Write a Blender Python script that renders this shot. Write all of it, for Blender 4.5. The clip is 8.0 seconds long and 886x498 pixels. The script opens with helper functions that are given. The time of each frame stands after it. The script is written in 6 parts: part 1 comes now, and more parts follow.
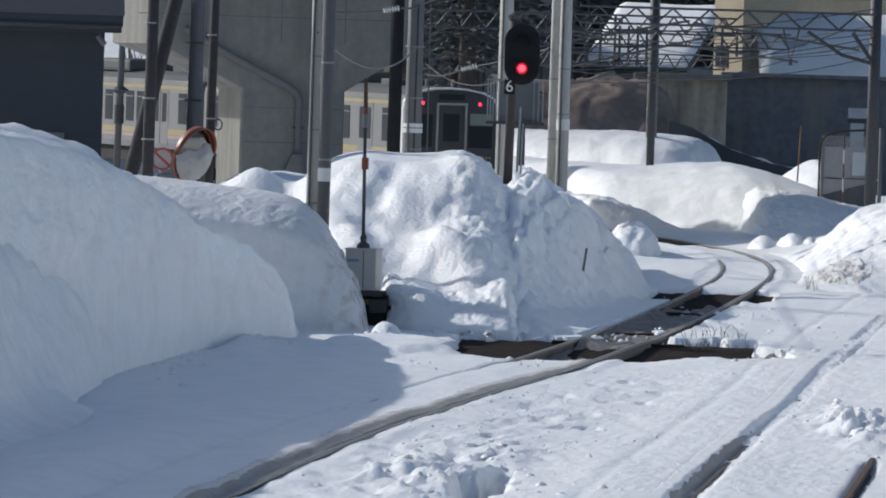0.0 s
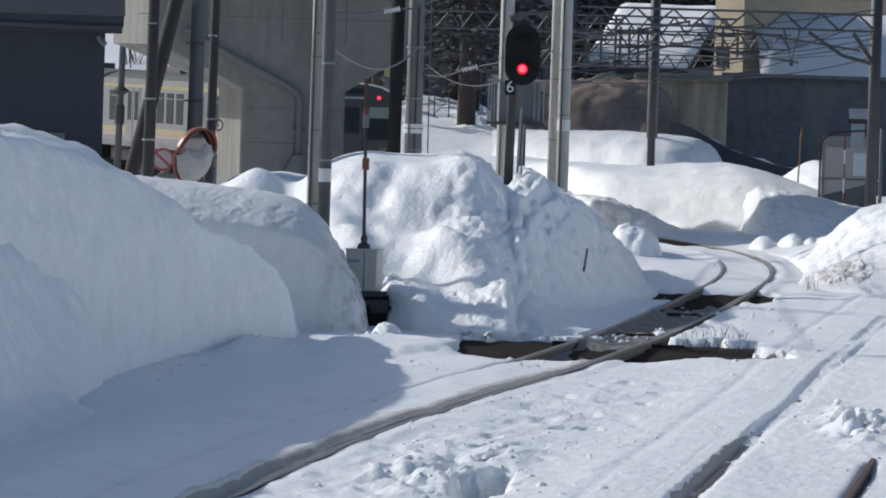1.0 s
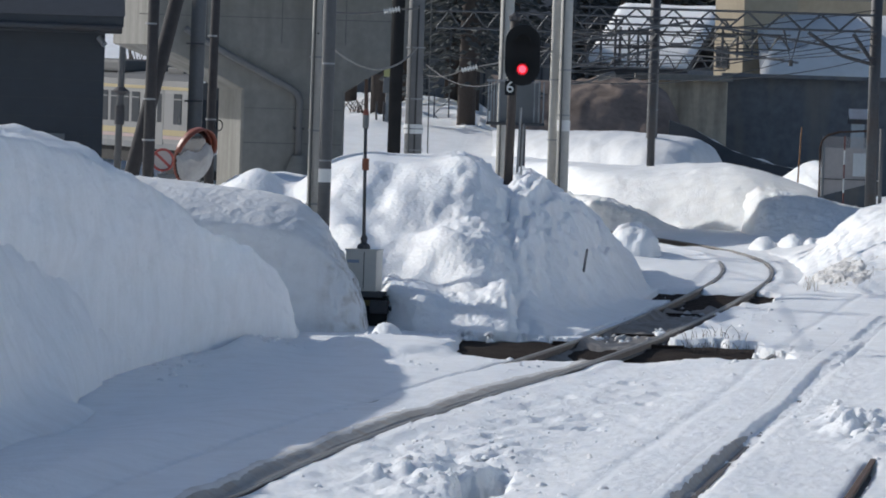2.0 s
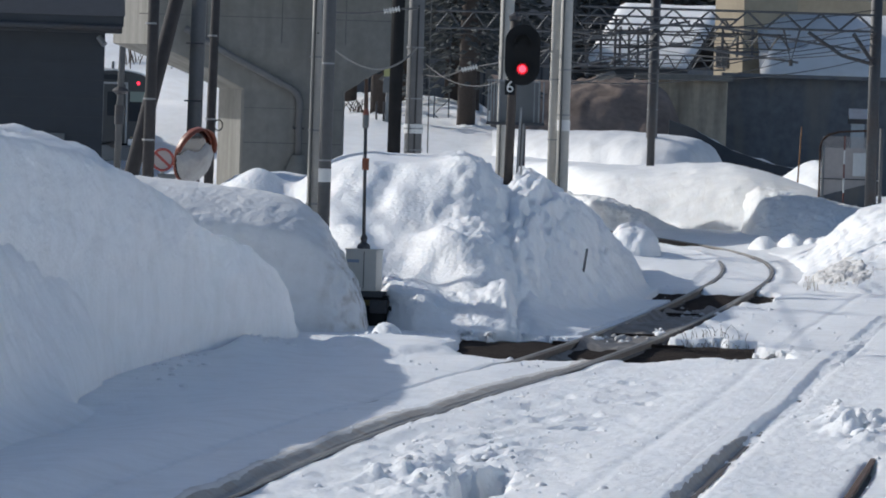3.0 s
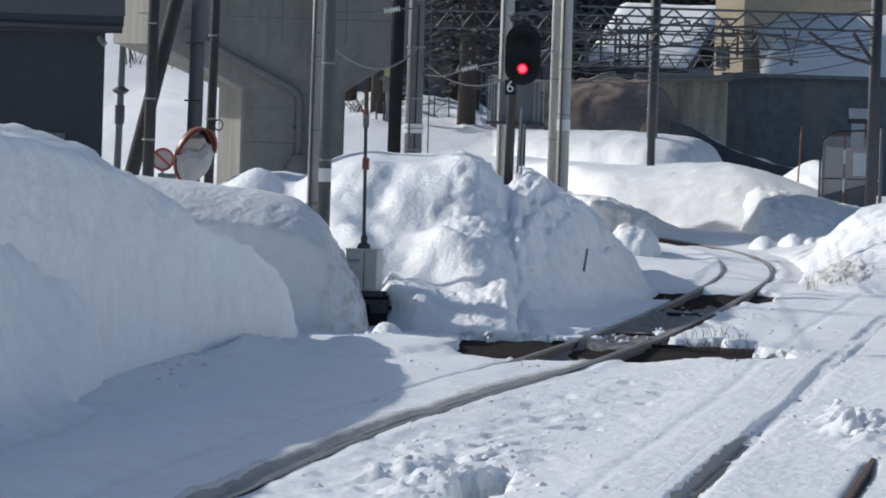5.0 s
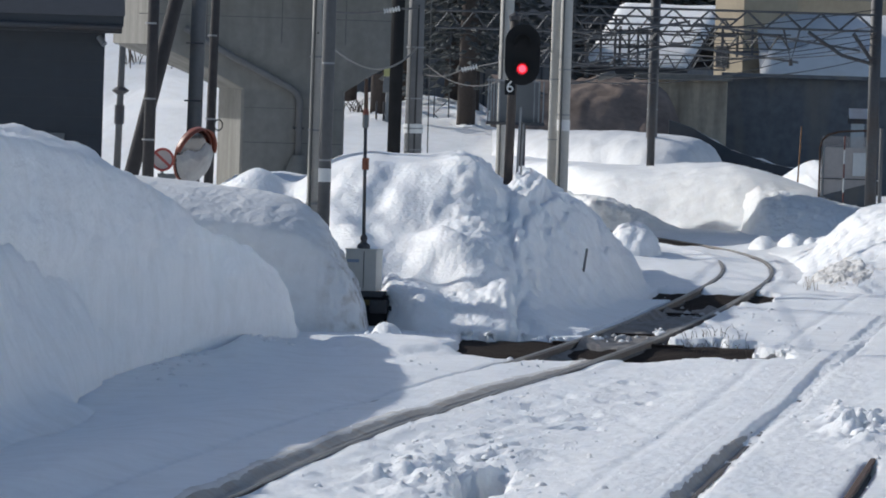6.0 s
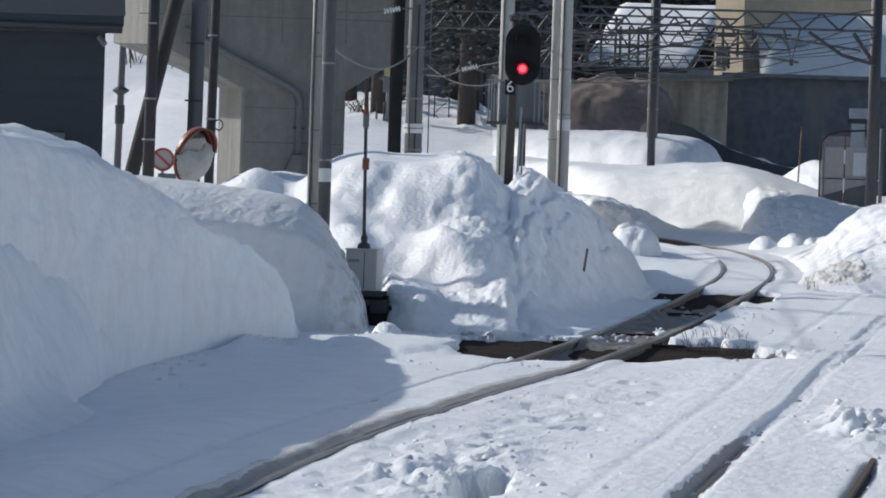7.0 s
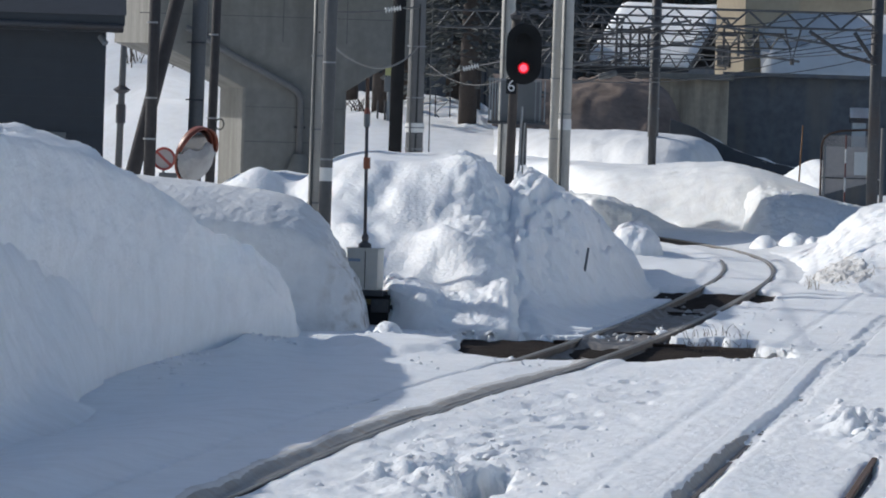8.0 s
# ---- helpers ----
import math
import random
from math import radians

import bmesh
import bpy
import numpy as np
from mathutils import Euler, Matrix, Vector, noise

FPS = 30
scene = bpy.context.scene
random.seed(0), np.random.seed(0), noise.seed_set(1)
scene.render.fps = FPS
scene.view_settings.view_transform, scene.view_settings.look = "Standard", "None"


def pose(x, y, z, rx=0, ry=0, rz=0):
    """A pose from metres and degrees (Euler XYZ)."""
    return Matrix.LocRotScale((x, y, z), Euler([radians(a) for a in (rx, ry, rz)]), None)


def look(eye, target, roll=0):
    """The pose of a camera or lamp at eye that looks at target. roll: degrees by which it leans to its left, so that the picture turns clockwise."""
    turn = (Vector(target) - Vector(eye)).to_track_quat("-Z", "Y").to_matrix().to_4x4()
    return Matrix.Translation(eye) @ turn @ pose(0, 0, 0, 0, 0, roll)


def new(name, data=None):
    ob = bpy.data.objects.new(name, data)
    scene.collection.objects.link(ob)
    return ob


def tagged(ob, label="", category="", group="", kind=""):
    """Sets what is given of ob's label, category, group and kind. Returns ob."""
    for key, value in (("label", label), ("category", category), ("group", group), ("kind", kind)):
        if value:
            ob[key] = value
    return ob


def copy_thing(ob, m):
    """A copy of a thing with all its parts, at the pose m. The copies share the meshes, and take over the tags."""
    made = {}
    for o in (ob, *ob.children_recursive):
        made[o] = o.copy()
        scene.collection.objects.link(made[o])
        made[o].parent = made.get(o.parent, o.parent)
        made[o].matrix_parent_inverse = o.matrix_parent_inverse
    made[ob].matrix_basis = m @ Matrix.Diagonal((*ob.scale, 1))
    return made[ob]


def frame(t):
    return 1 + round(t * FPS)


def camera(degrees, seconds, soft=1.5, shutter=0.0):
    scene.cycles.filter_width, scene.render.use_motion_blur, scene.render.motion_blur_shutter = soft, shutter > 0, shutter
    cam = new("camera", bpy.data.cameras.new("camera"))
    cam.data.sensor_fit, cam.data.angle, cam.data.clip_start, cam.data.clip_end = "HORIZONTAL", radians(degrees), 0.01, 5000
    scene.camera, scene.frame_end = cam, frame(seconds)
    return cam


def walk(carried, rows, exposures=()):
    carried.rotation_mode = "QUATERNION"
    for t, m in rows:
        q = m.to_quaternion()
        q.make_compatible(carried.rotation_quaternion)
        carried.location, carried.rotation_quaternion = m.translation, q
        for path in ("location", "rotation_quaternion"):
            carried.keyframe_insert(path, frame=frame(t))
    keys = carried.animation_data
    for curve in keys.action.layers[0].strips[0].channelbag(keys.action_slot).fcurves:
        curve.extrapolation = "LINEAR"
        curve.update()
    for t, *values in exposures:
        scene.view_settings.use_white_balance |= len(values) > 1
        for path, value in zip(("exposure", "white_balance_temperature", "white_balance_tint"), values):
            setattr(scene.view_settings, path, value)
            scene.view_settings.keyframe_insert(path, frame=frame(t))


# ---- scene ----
# camera: a tripod on a footbridge, long lens, with a slight drift
cam = camera(7.2, 8.0, soft=1.85)
EYE = (0.0, 0.0, 4.3)
PX = 0.00803  # metres at 100 m for one step of drift


def aim(dx, dy):
    return look(EYE, (-dx * PX, 100.0, 1.636 + dy * PX), 1.8)


walk(cam, [(0.0, aim(-1.2, -0.5)), (0.5, aim(0, -0.4)), (1.5, aim(-0.2, 1.0)), (3.0, aim(-0.4, 0.6)), (4.0, aim(0, 0)), (4.5, aim(0.1, 0)),
           (6.0, aim(-0.5, 0.3)), (6.5, aim(0, 0.2)), (7.0, aim(0.1, 0.1)), (7.5, aim(0.8, -1.2)), (8.0, aim(1.8, -1.2))],
     exposures=[(0.0, 0.08, 6150, 9.3), (8.0, 0.08, 6150, 9.3)])

# ---- light: low late-winter sun from the left, slightly behind the scene, clear sky
SUN_AZ, SUN_EL = radians(-58), radians(29)
to_sun = Vector((math.sin(SUN_AZ) * math.cos(SUN_EL), math.cos(SUN_AZ) * math.cos(SUN_EL), math.sin(SUN_EL)))
world = bpy.data.worlds.new("world")
scene.world = world
world.use_nodes = True
wn = world.node_tree.nodes
sky = wn.new("ShaderNodeTexSky")
sky.sky_type, sky.sun_disc = "NISHITA", False
sky.sun_elevation, sky.sun_rotation = SUN_EL, SUN_AZ
sky.altitude, sky.air_density, sky.dust_density, sky.ozone_density = 400, 1.0, 1.8, 0.7
world.node_tree.links.new(sky.outputs["Color"], wn["Background"].inputs["Color"])
wn["Background"].inputs["Strength"].default_value = 0.098
sun_data = bpy.data.lights.new("sun", "SUN")
sun_data.energy, sun_data.angle, sun_data.color = 2.98, radians(0.8), (1.0, 0.95, 0.87)
new("sun", sun_data).matrix_world = look(to_sun * 300, (0, 0, 0))


# ---- materials
def material(name, base, rough=0.6, metal=0.0, scale=8.0, amount=0.25, second=None, bump=0.15, bump_scale=None,
             stain=0.0, stain_colour=(0.05, 0.045, 0.04), per_object=0.0, streak=False, dist=0.01, stain_scale=None):
    m = bpy.data.materials.new(name)
    m.use_nodes = True
    nodes, links = m.node_tree.nodes, m.node_tree.links
    bsdf = nodes["Principled BSDF"]
    bsdf.inputs["Roughness"].default_value, bsdf.inputs["Metallic"].default_value = rough, metal
    coord = nodes.new("ShaderNodeTexCoord")
    vec = coord.outputs["Object"]
    if streak:
        mp = nodes.new("ShaderNodeMapping")
        mp.inputs["Scale"].default_value = (1.0, 1.0, 0.12)
        links.new(vec, mp.inputs["Vector"])
        svec = mp.outputs["Vector"]
    else:
        svec = vec
    fine = nodes.new("ShaderNodeTexNoise")
    fine.inputs["Scale"].default_value, fine.inputs["Detail"].default_value = scale, 6
    links.new(vec, fine.inputs["Vector"])
    big = nodes.new("ShaderNodeTexNoise")
    big.inputs["Scale"].default_value, big.inputs["Detail"].default_value = stain_scale or scale * 0.13, 5
    links.new(svec, big.inputs["Vector"])
    ramp = nodes.new("ShaderNodeMix")
    ramp.data_type = "RGBA"
    b = Vector(base)
    second = second or tuple(b * (1 - amount))
    ramp.inputs[6].default_value, ramp.inputs[7].default_value = (*second, 1), (*tuple(min(1, v * (1 + amount * 0.4)) for v in b), 1)
    links.new(fine.outputs["Fac"], ramp.inputs["Factor"])
    colour = ramp.outputs[2]
    if stain > 0:
        cr = nodes.new("ShaderNodeValToRGB")
        cr.color_ramp.elements[0].position, cr.color_ramp.elements[1].position = 0.45, 0.7
        links.new(big.outputs["Fac"], cr.inputs["Fac"])
        k = nodes.new("ShaderNodeMath")
        k.operation = "MULTIPLY"
        k.inputs[1].default_value = stain
        links.new(cr.outputs["Color"], k.inputs[0])
        mx = nodes.new("ShaderNodeMix")
        mx.data_type = "RGBA"
        mx.inputs[7].default_value = (*stain_colour, 1)
        links.new(k.outputs[0], mx.inputs["Factor"])
        links.new(colour, mx.inputs[6])
        colour = mx.outputs[2]
    if per_object > 0:
        info = nodes.new("ShaderNodeObjectInfo")
        hs = nodes.new("ShaderNodeHueSaturation")
        mr = nodes.new("ShaderNodeMapRange")
        mr.inputs["To Min"].default_value, mr.inputs["To Max"].default_value = 1 - per_object, 1 + per_object
        links.new(info.outputs["Random"], mr.inputs["Value"])
        links.new(mr.outputs["Result"], hs.inputs["Value"])
        links.new(colour, hs.inputs["Color"])
        colour = hs.outputs["Color"]
    links.new(colour, bsdf.inputs["Base Color"])
    rr = nodes.new("ShaderNodeMapRange")
    rr.inputs["To Min"].default_value, rr.inputs["To Max"].default_value = max(0.05, rough - 0.1), min(1, rough + 0.12)
    links.new(big.outputs["Fac"], rr.inputs["Value"])
    links.new(rr.outputs["Result"], bsdf.inputs["Roughness"])
    if bump > 0:
        bt = nodes.new("ShaderNodeTexNoise")
        bt.inputs["Scale"].default_value, bt.inputs["Detail"].default_value = bump_scale or scale * 2, 5
        links.new(vec, bt.inputs["Vector"])
        bp = nodes.new("ShaderNodeBump")
        bp.inputs["Strength"].default_value, bp.inputs["Distance"].default_value = bump, dist
        links.new(bt.outputs["Fac"], bp.inputs["Height"])
        links.new(bp.outputs["Normal"], bsdf.inputs["Normal"])
    return m


def glow(name, colour, strength):
    m = bpy.data.materials.new(name)
    m.use_nodes = True
    b = m.node_tree.nodes["Principled BSDF"]
    b.inputs["Base Color"].default_value = (*colour, 1)
    b.inputs["Emission Color"].default_value = (*colour, 1)
    b.inputs["Emission Strength"].default_value = strength
    return m


SNOW = material("snow", (0.88, 0.89, 0.90), 0.6, scale=4.5, amount=0.10, bump=0.75, bump_scale=14, stain_scale=1.5, stain=0.24,
                stain_colour=(0.66, 0.65, 0.62), dist=0.04)
SNOW_DIRTY = material("old_snow", (0.73, 0.73, 0.725), 0.6, scale=4, amount=0.14, bump=0.5, bump_scale=9, stain_scale=1.7, stain=0.6,
                      stain_colour=(0.55, 0.51, 0.45), dist=0.05)
for m in (SNOW, SNOW_DIRTY):
    b = m.node_tree.nodes["Principled BSDF"]
    b.inputs["Subsurface Weight"].default_value = 0.4
    b.inputs["Subsurface Radius"].default_value = (0.9, 1.0, 1.1)
    b.inputs["Subsurface Scale"].default_value = 0.16
SNOW_SPECKED = material("dirt_specked_snow", (0.75, 0.755, 0.76), 0.57, scale=4.5, amount=0.12, bump=0.6, bump_scale=9, stain_scale=3.4, stain=0.8,
                        stain_colour=(0.34, 0.295, 0.24), dist=0.05)
sn, sk = SNOW_SPECKED.node_tree.nodes, SNOW_SPECKED.node_tree.links
k = next(n for n in sn if n.type == "MATH")
sep, span = sn.new("ShaderNodeSeparateXYZ"), sn.new("ShaderNodeMapRange")
span.inputs["From Min"].default_value, span.inputs["From Max"].default_value, span.inputs["To Min"].default_value, span.inputs["To Max"].default_value = -2.0, -1.4, 0.12, 1.0
sk.new(next(n for n in sn if n.type == "TEX_COORD").outputs["Object"], sep.inputs[0])
sk.new(sep.outputs["X"], span.inputs["Value"])
sk.new(span.outputs["Result"], k.inputs[1])
for m in (SNOW_SPECKED,):
    b = m.node_tree.nodes["Principled BSDF"]
    b.inputs["Subsurface Weight"].default_value, b.inputs["Subsurface Scale"].default_value = 0.35, 0.12
    b.inputs["Subsurface Radius"].default_value = (0.9, 1.0, 1.1)
# Greyer snow: the shade of the far mound and roof is in its colour.
SNOW_DIM = material("dimmed_snow", (0.74, 0.75, 0.765), 0.6, scale=4, amount=0.12, bump=0.6, bump_scale=10, stain_scale=1.2, stain=0.35, stain_colour=(0.58, 0.565, 0.54), dist=0.04)
SNOW_MELT = material("melting_dirty_snow", (0.80, 0.785, 0.76), 0.65, scale=9, amount=0.25, bump=0.9, bump_scale=16, stain_scale=3.2, stain=0.75, stain_colour=(0.40, 0.36, 0.31), dist=0.03)
SLUSH = material("grey_slush", (0.25, 0.237, 0.225), 0.6, scale=6, amount=0.5, bump=0.6, bump_scale=16, stain=0.7, stain_scale=1.3, stain_colour=(0.13, 0.10, 0.08), dist=0.03)
SLUSH_PALE = material("pale_slush", (0.46, 0.46, 0.46), 0.6, scale=7, amount=0.45, bump=0.6, bump_scale=16, stain=0.5, stain_scale=1.6, stain_colour=(0.22, 0.20, 0.18), dist=0.03)
EARTH = material("wet_earth", (0.026, 0.018, 0.014), 0.9, scale=14, amount=0.6, bump=0.9, bump_scale=30, dist=0.05,
                 stain=0.5, stain_colour=(0.055, 0.040, 0.031))
STEEL_RAIL = material("rail_steel", (0.125, 0.108, 0.098), 0.6, 0.2, scale=20, amount=0.4, stain=0.4, stain_colour=(0.16, 0.09, 0.05))
RAIL_HEAD = material("polished_rail_head", (0.27, 0.252, 0.232), 0.45, 0.2, scale=30, amount=0.25)
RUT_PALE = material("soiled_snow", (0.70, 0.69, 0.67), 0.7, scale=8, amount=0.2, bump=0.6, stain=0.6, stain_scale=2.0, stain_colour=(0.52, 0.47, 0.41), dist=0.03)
# Rust-stained dirt, darkened further to draw the shade of the cut face.
RUT_DIRT_SHADE = material("rust_stained_shaded_snow", (0.41, 0.395, 0.375), 0.7, scale=9, amount=0.4, bump=0.7, stain=0.75, stain_scale=2.2, stain_colour=(0.33, 0.27, 0.21), dist=0.03)
SLEEPER = material("tarred_sleeper", (0.045, 0.034, 0.028), 0.85, scale=12, amount=0.5, per_object=0.3, bump=0.5)
CONCRETE = material("concrete", (0.228, 0.222, 0.203), 0.85, scale=5, amount=0.28, stain=0.62, stain_colour=(0.112, 0.107, 0.094), streak=True, bump=0.4, stain_scale=1.5)
CONCRETE_POLE = material("spun_concrete", (0.47, 0.455, 0.42), 0.8, scale=14, amount=0.2, stain=0.35, stain_colour=(0.24, 0.22, 0.19), streak=True)
CONCRETE_OLD = material("old_stained_concrete", (0.54, 0.46, 0.355), 0.9, scale=5, amount=0.35, stain=0.62, stain_scale=1.9, stain_colour=(0.06, 0.055, 0.052), streak=True, bump=0.4)
GALV = material("galvanised_steel", (0.30, 0.31, 0.32), 0.5, 0.5, scale=18, amount=0.25, stain=0.3, stain_colour=(0.15, 0.14, 0.13))
TRUSS = material("hazy_grey_steel", (0.085, 0.090, 0.098), 0.6, 0.2, scale=16, amount=0.3, bump=0)
STEEL_DARK = material("weathered_dark_steel", (0.075, 0.078, 0.085), 0.6, 0.3, scale=16, amount=0.35, stain=0.4, stain_colour=(0.09, 0.06, 0.045))
RUST = material("rusty_steel", (0.11, 0.065, 0.045), 0.75, 0.2, scale=18, amount=0.4, stain=0.5, stain_colour=(0.05, 0.035, 0.03))
MAST_BROWN = material("brown_grey_mast_paint", (0.085, 0.070, 0.062), 0.7, 0.1, scale=14, amount=0.35, stain=0.5, stain_colour=(0.045, 0.036, 0.032), streak=True)
WOOD_POLE = material("creosoted_wood", (0.043, 0.040, 0.042), 0.85, scale=10, amount=0.45, streak=True, stain=0.4, stain_colour=(0.07, 0.058, 0.05))
CLAD = material("dark_blue_cladding", (0.030, 0.038, 0.050), 0.6, scale=4, amount=0.25, stain=0.35, stain_colour=(0.045, 0.05, 0.058), streak=True)
EAVE = material("dark_eave_board", (0.046, 0.051, 0.060), 0.6, scale=6, amount=0.3)
BLACK = material("black_paint", (0.007, 0.007, 0.008), 0.8, scale=20, amount=0.3, bump=0.05)
CABINET = material("cream_grey_paint", (0.50, 0.50, 0.47), 0.5, scale=10, amount=0.12, stain=0.25, stain_colour=(0.30, 0.27, 0.23), streak=True)
CABINET_GREY = material("grey_paint", (0.15, 0.16, 0.165), 0.55, scale=10, amount=0.15, stain=0.3, stain_colour=(0.12, 0.11, 0.10), streak=True)
WHITE = material("white_paint", (0.75, 0.75, 0.73), 0.5, scale=14, amount=0.12, stain=0.2, stain_colour=(0.5, 0.47, 0.42))
ORANGE = material("faded_orange_plastic", (0.21, 0.055, 0.032), 0.45, scale=14, amount=0.25)
ORANGE_DULL = material("brown_orange_paint", (0.24, 0.075, 0.035), 0.6, scale=14, amount=0.3)
FADED_RED = material("faded_red", (0.19, 0.065, 0.055), 0.6, scale=14, amount=0.3)
RED = material("sign_red", (0.36, 0.07, 0.06), 0.5, scale=14, amount=0.2)
YELLOW = material("yellow_stripe", (0.34, 0.275, 0.14), 0.45, scale=14, amount=0.15)
PINK = material("pale_pink_stripe", (0.36, 0.26, 0.25), 0.45, scale=14, amount=0.15)
STAINLESS = material("brushed_stainless", (0.20, 0.203, 0.207), 0.45, 0.3, scale=10, amount=0.12, stain=0.3, stain_colour=(0.17, 0.17, 0.17), streak=True)
TRAIN_ROOF = material("train_roof_grey", (0.085, 0.087, 0.09), 0.7, scale=6, amount=0.2, stain=0.4, stain_colour=(0.10, 0.10, 0.10))
TRAIN_BLACK = material("train_face_black", (0.024, 0.030, 0.038), 0.3, scale=10, amount=0.2, bump=0)
GLASS_DARK = material("dark_window_glass", (0.020, 0.026, 0.034), 0.3, scale=4, amount=0.2, bump=0)
MIRROR = material("convex_mirror", (0.13, 0.13, 0.135), 0.06, 1.0, scale=10, amount=0.04, bump=0)
PORCELAIN = material("white_porcelain", (0.62, 0.63, 0.62), 0.25, scale=10, amount=0.1)
CABLE = material("black_cable", (0.03, 0.03, 0.032), 0.6, scale=20, amount=0.2, bump=0)
CABLE_GREY = material("grey_cable", (0.12, 0.12, 0.115), 0.6, scale=20, amount=0.2, bump=0)
BARK = material("cedar_bark", (0.078, 0.062, 0.054), 0.9, scale=10, amount=0.4, streak=True, stain=0.4, stain_colour=(0.04, 0.03, 0.025), bump=0.7)
NEEDLES = material("dark_conifer_needles", (0.072, 0.080, 0.080), 0.8, scale=5, amount=0.5, bump=0)
TWIGS = material("dead_stems", (0.30, 0.25, 0.19), 0.85, scale=20, amount=0.4, bump=0)
TWIGS_DARK = material("dark_wet_stems", (0.10, 0.072, 0.052), 0.85, scale=20, amount=0.4, bump=0)
SCRUB = material("pale_matted_scrub", (0.58, 0.54, 0.47), 0.9, scale=20, amount=0.35, bump=0)
POLE_GREY = material("grey_weathered_pole", (0.165, 0.165, 0.165), 0.75, scale=14, amount=0.25, stain=0.35, stain_colour=(0.12, 0.115, 0.11), streak=True)
POLE_DARK = material("dark_stained_concrete", (0.12, 0.12, 0.122), 0.8, scale=14, amount=0.25, stain=0.35, stain_colour=(0.08, 0.075, 0.07), streak=True)
WALL_BEIGE = material("beige_render", (0.46, 0.39, 0.285), 0.85, scale=6, amount=0.2, stain=0.3, stain_colour=(0.22, 0.18, 0.13))
WALL_DARK = material("dark_stained_wall", (0.15, 0.16, 0.175), 0.85, scale=4, amount=0.5, stain=0.8, stain_scale=1.7, stain_colour=(0.20, 0.185, 0.165), streak=True)
EARTH_BANK = material("brown_earth", (0.27, 0.205, 0.17), 0.9, scale=5, amount=0.45, stain=0.5, stain_colour=(0.05, 0.036, 0.03), bump=0.6)
MESH_PANEL = material("brown_mesh_panel", (0.50, 0.455, 0.43), 0.7, scale=8, amount=0.2)
RED_LIGHT = glow("red_signal_light", (1.0, 0.045, 0.07), 3.2)
RED_HALO = glow("red_lamp_halo", (0.75, 0.004, 0.02), 0.35)
TAIL_LIGHT = glow("red_tail_light", (1.0, 0.02, 0.05), 4.0)
SIGN_FACE = material("sign_face", (0.40, 0.36, 0.35), 0.5, scale=14, amount=0.15)
LCD = material("pale_green_display", (0.16, 0.21, 0.19), 0.3, scale=6, amount=0.1, bump=0)


for m in (EARTH, SLEEPER, SLUSH, GLASS_DARK):
    m.node_tree.nodes["Principled BSDF"].inputs["Specular IOR Level"].default_value = 0.12


# ---- builders
def part(name, bm, mat, parent=None, label="", smooth=False):
    me = bpy.data.meshes.new(name)
    bm.normal_update()
    bm.to_mesh(me)
    bm.free()
    me.materials.append(mat)
    if smooth:
        me.shade_smooth()
    ob = new(name, me)
    if parent is not None:
        ob.parent = parent
    if label:
        ob["label"] = label
    return ob


def thing(name, label, category, m=None, group="", kind=""):
    e = new(name)
    e.empty_display_size = 0.2
    if m is not None:
        e.matrix_basis = m
    return tagged(e, label, category, group, kind)


def add_box(bm, c, s, m=None, bevel=0.0):
    r = bmesh.ops.create_cube(bm, size=1.0)
    vs = r["verts"]
    for v in vs:
        v.co = Vector((v.co.x * s[0] + c[0], v.co.y * s[1] + c[1], v.co.z * s[2] + c[2]))
    if bevel > 0:
        es = list({e for v in vs for e in v.link_edges})
        rb = bmesh.ops.bevel(bm, geom=es, offset=bevel, segments=2, affect="EDGES", profile=0.6)
        vs = [v for v in rb["verts"]]
    if m is not None:
        bmesh.ops.transform(bm, matrix=m, verts=list({v for v in vs if v.is_valid}))
    return bm


def box(c, s, m=None, bevel=0.0):
    return add_box(bmesh.new(), c, s, m, bevel)


def add_tube(bm, pts, radii, sides=12, caps=True):
    """A tube along points; one radius or one for each point."""
    pts = [Vector(p) for p in pts]
    if not isinstance(radii, (list, tuple)):
        radii = [radii] * len(pts)
    rings = []
    ref = None
    for i, p in enumerate(pts):
        d = (pts[min(i + 1, len(pts) - 1)] - pts[max(i - 1, 0)]).normalized()
        if ref is None:
            ref = d.orthogonal().normalized()
        ref = (ref - d * ref.dot(d)).normalized()
        q = d.cross(ref)
        rings.append([bm.verts.new(p + radii[i] * (math.cos(2 * math.pi * k / sides) * ref + math.sin(2 * math.pi * k / sides) * q)) for k in range(sides)])
    for a, b in zip(rings, rings[1:]):
        for k in range(sides):
            bm.faces.new((a[k], a[(k + 1) % sides], b[(k + 1) % sides], b[k]))
    if caps:
        bm.faces.new(rings[0][::-1])
        bm.faces.new(rings[-1])
    return bm


def tube(pts, radii, sides=12, caps=True):
    return add_tube(bmesh.new(), pts, radii, sides, caps)


def loft(sections, caps=True):
    bm = bmesh.new()
    rings = [[bm.verts.new(p) for p in s] for s in sections]
    n = len(rings[0])
    for a, b in zip(rings, rings[1:]):
        for k in range(n):
            bm.faces.new((a[k], a[(k + 1) % n], b[(k + 1) % n], b[k]))
    if caps:
        bm.faces.new(rings[0][::-1])
        bm.faces.new(rings[-1])
    return bm


def sag(a, b, drop, n=14):
    a, b = Vector(a), Vector(b)
    return [a.lerp(b, i / n) - Vector((0, 0, drop * 4 * (i / n) * (1 - i / n))) for i in range(n + 1)]


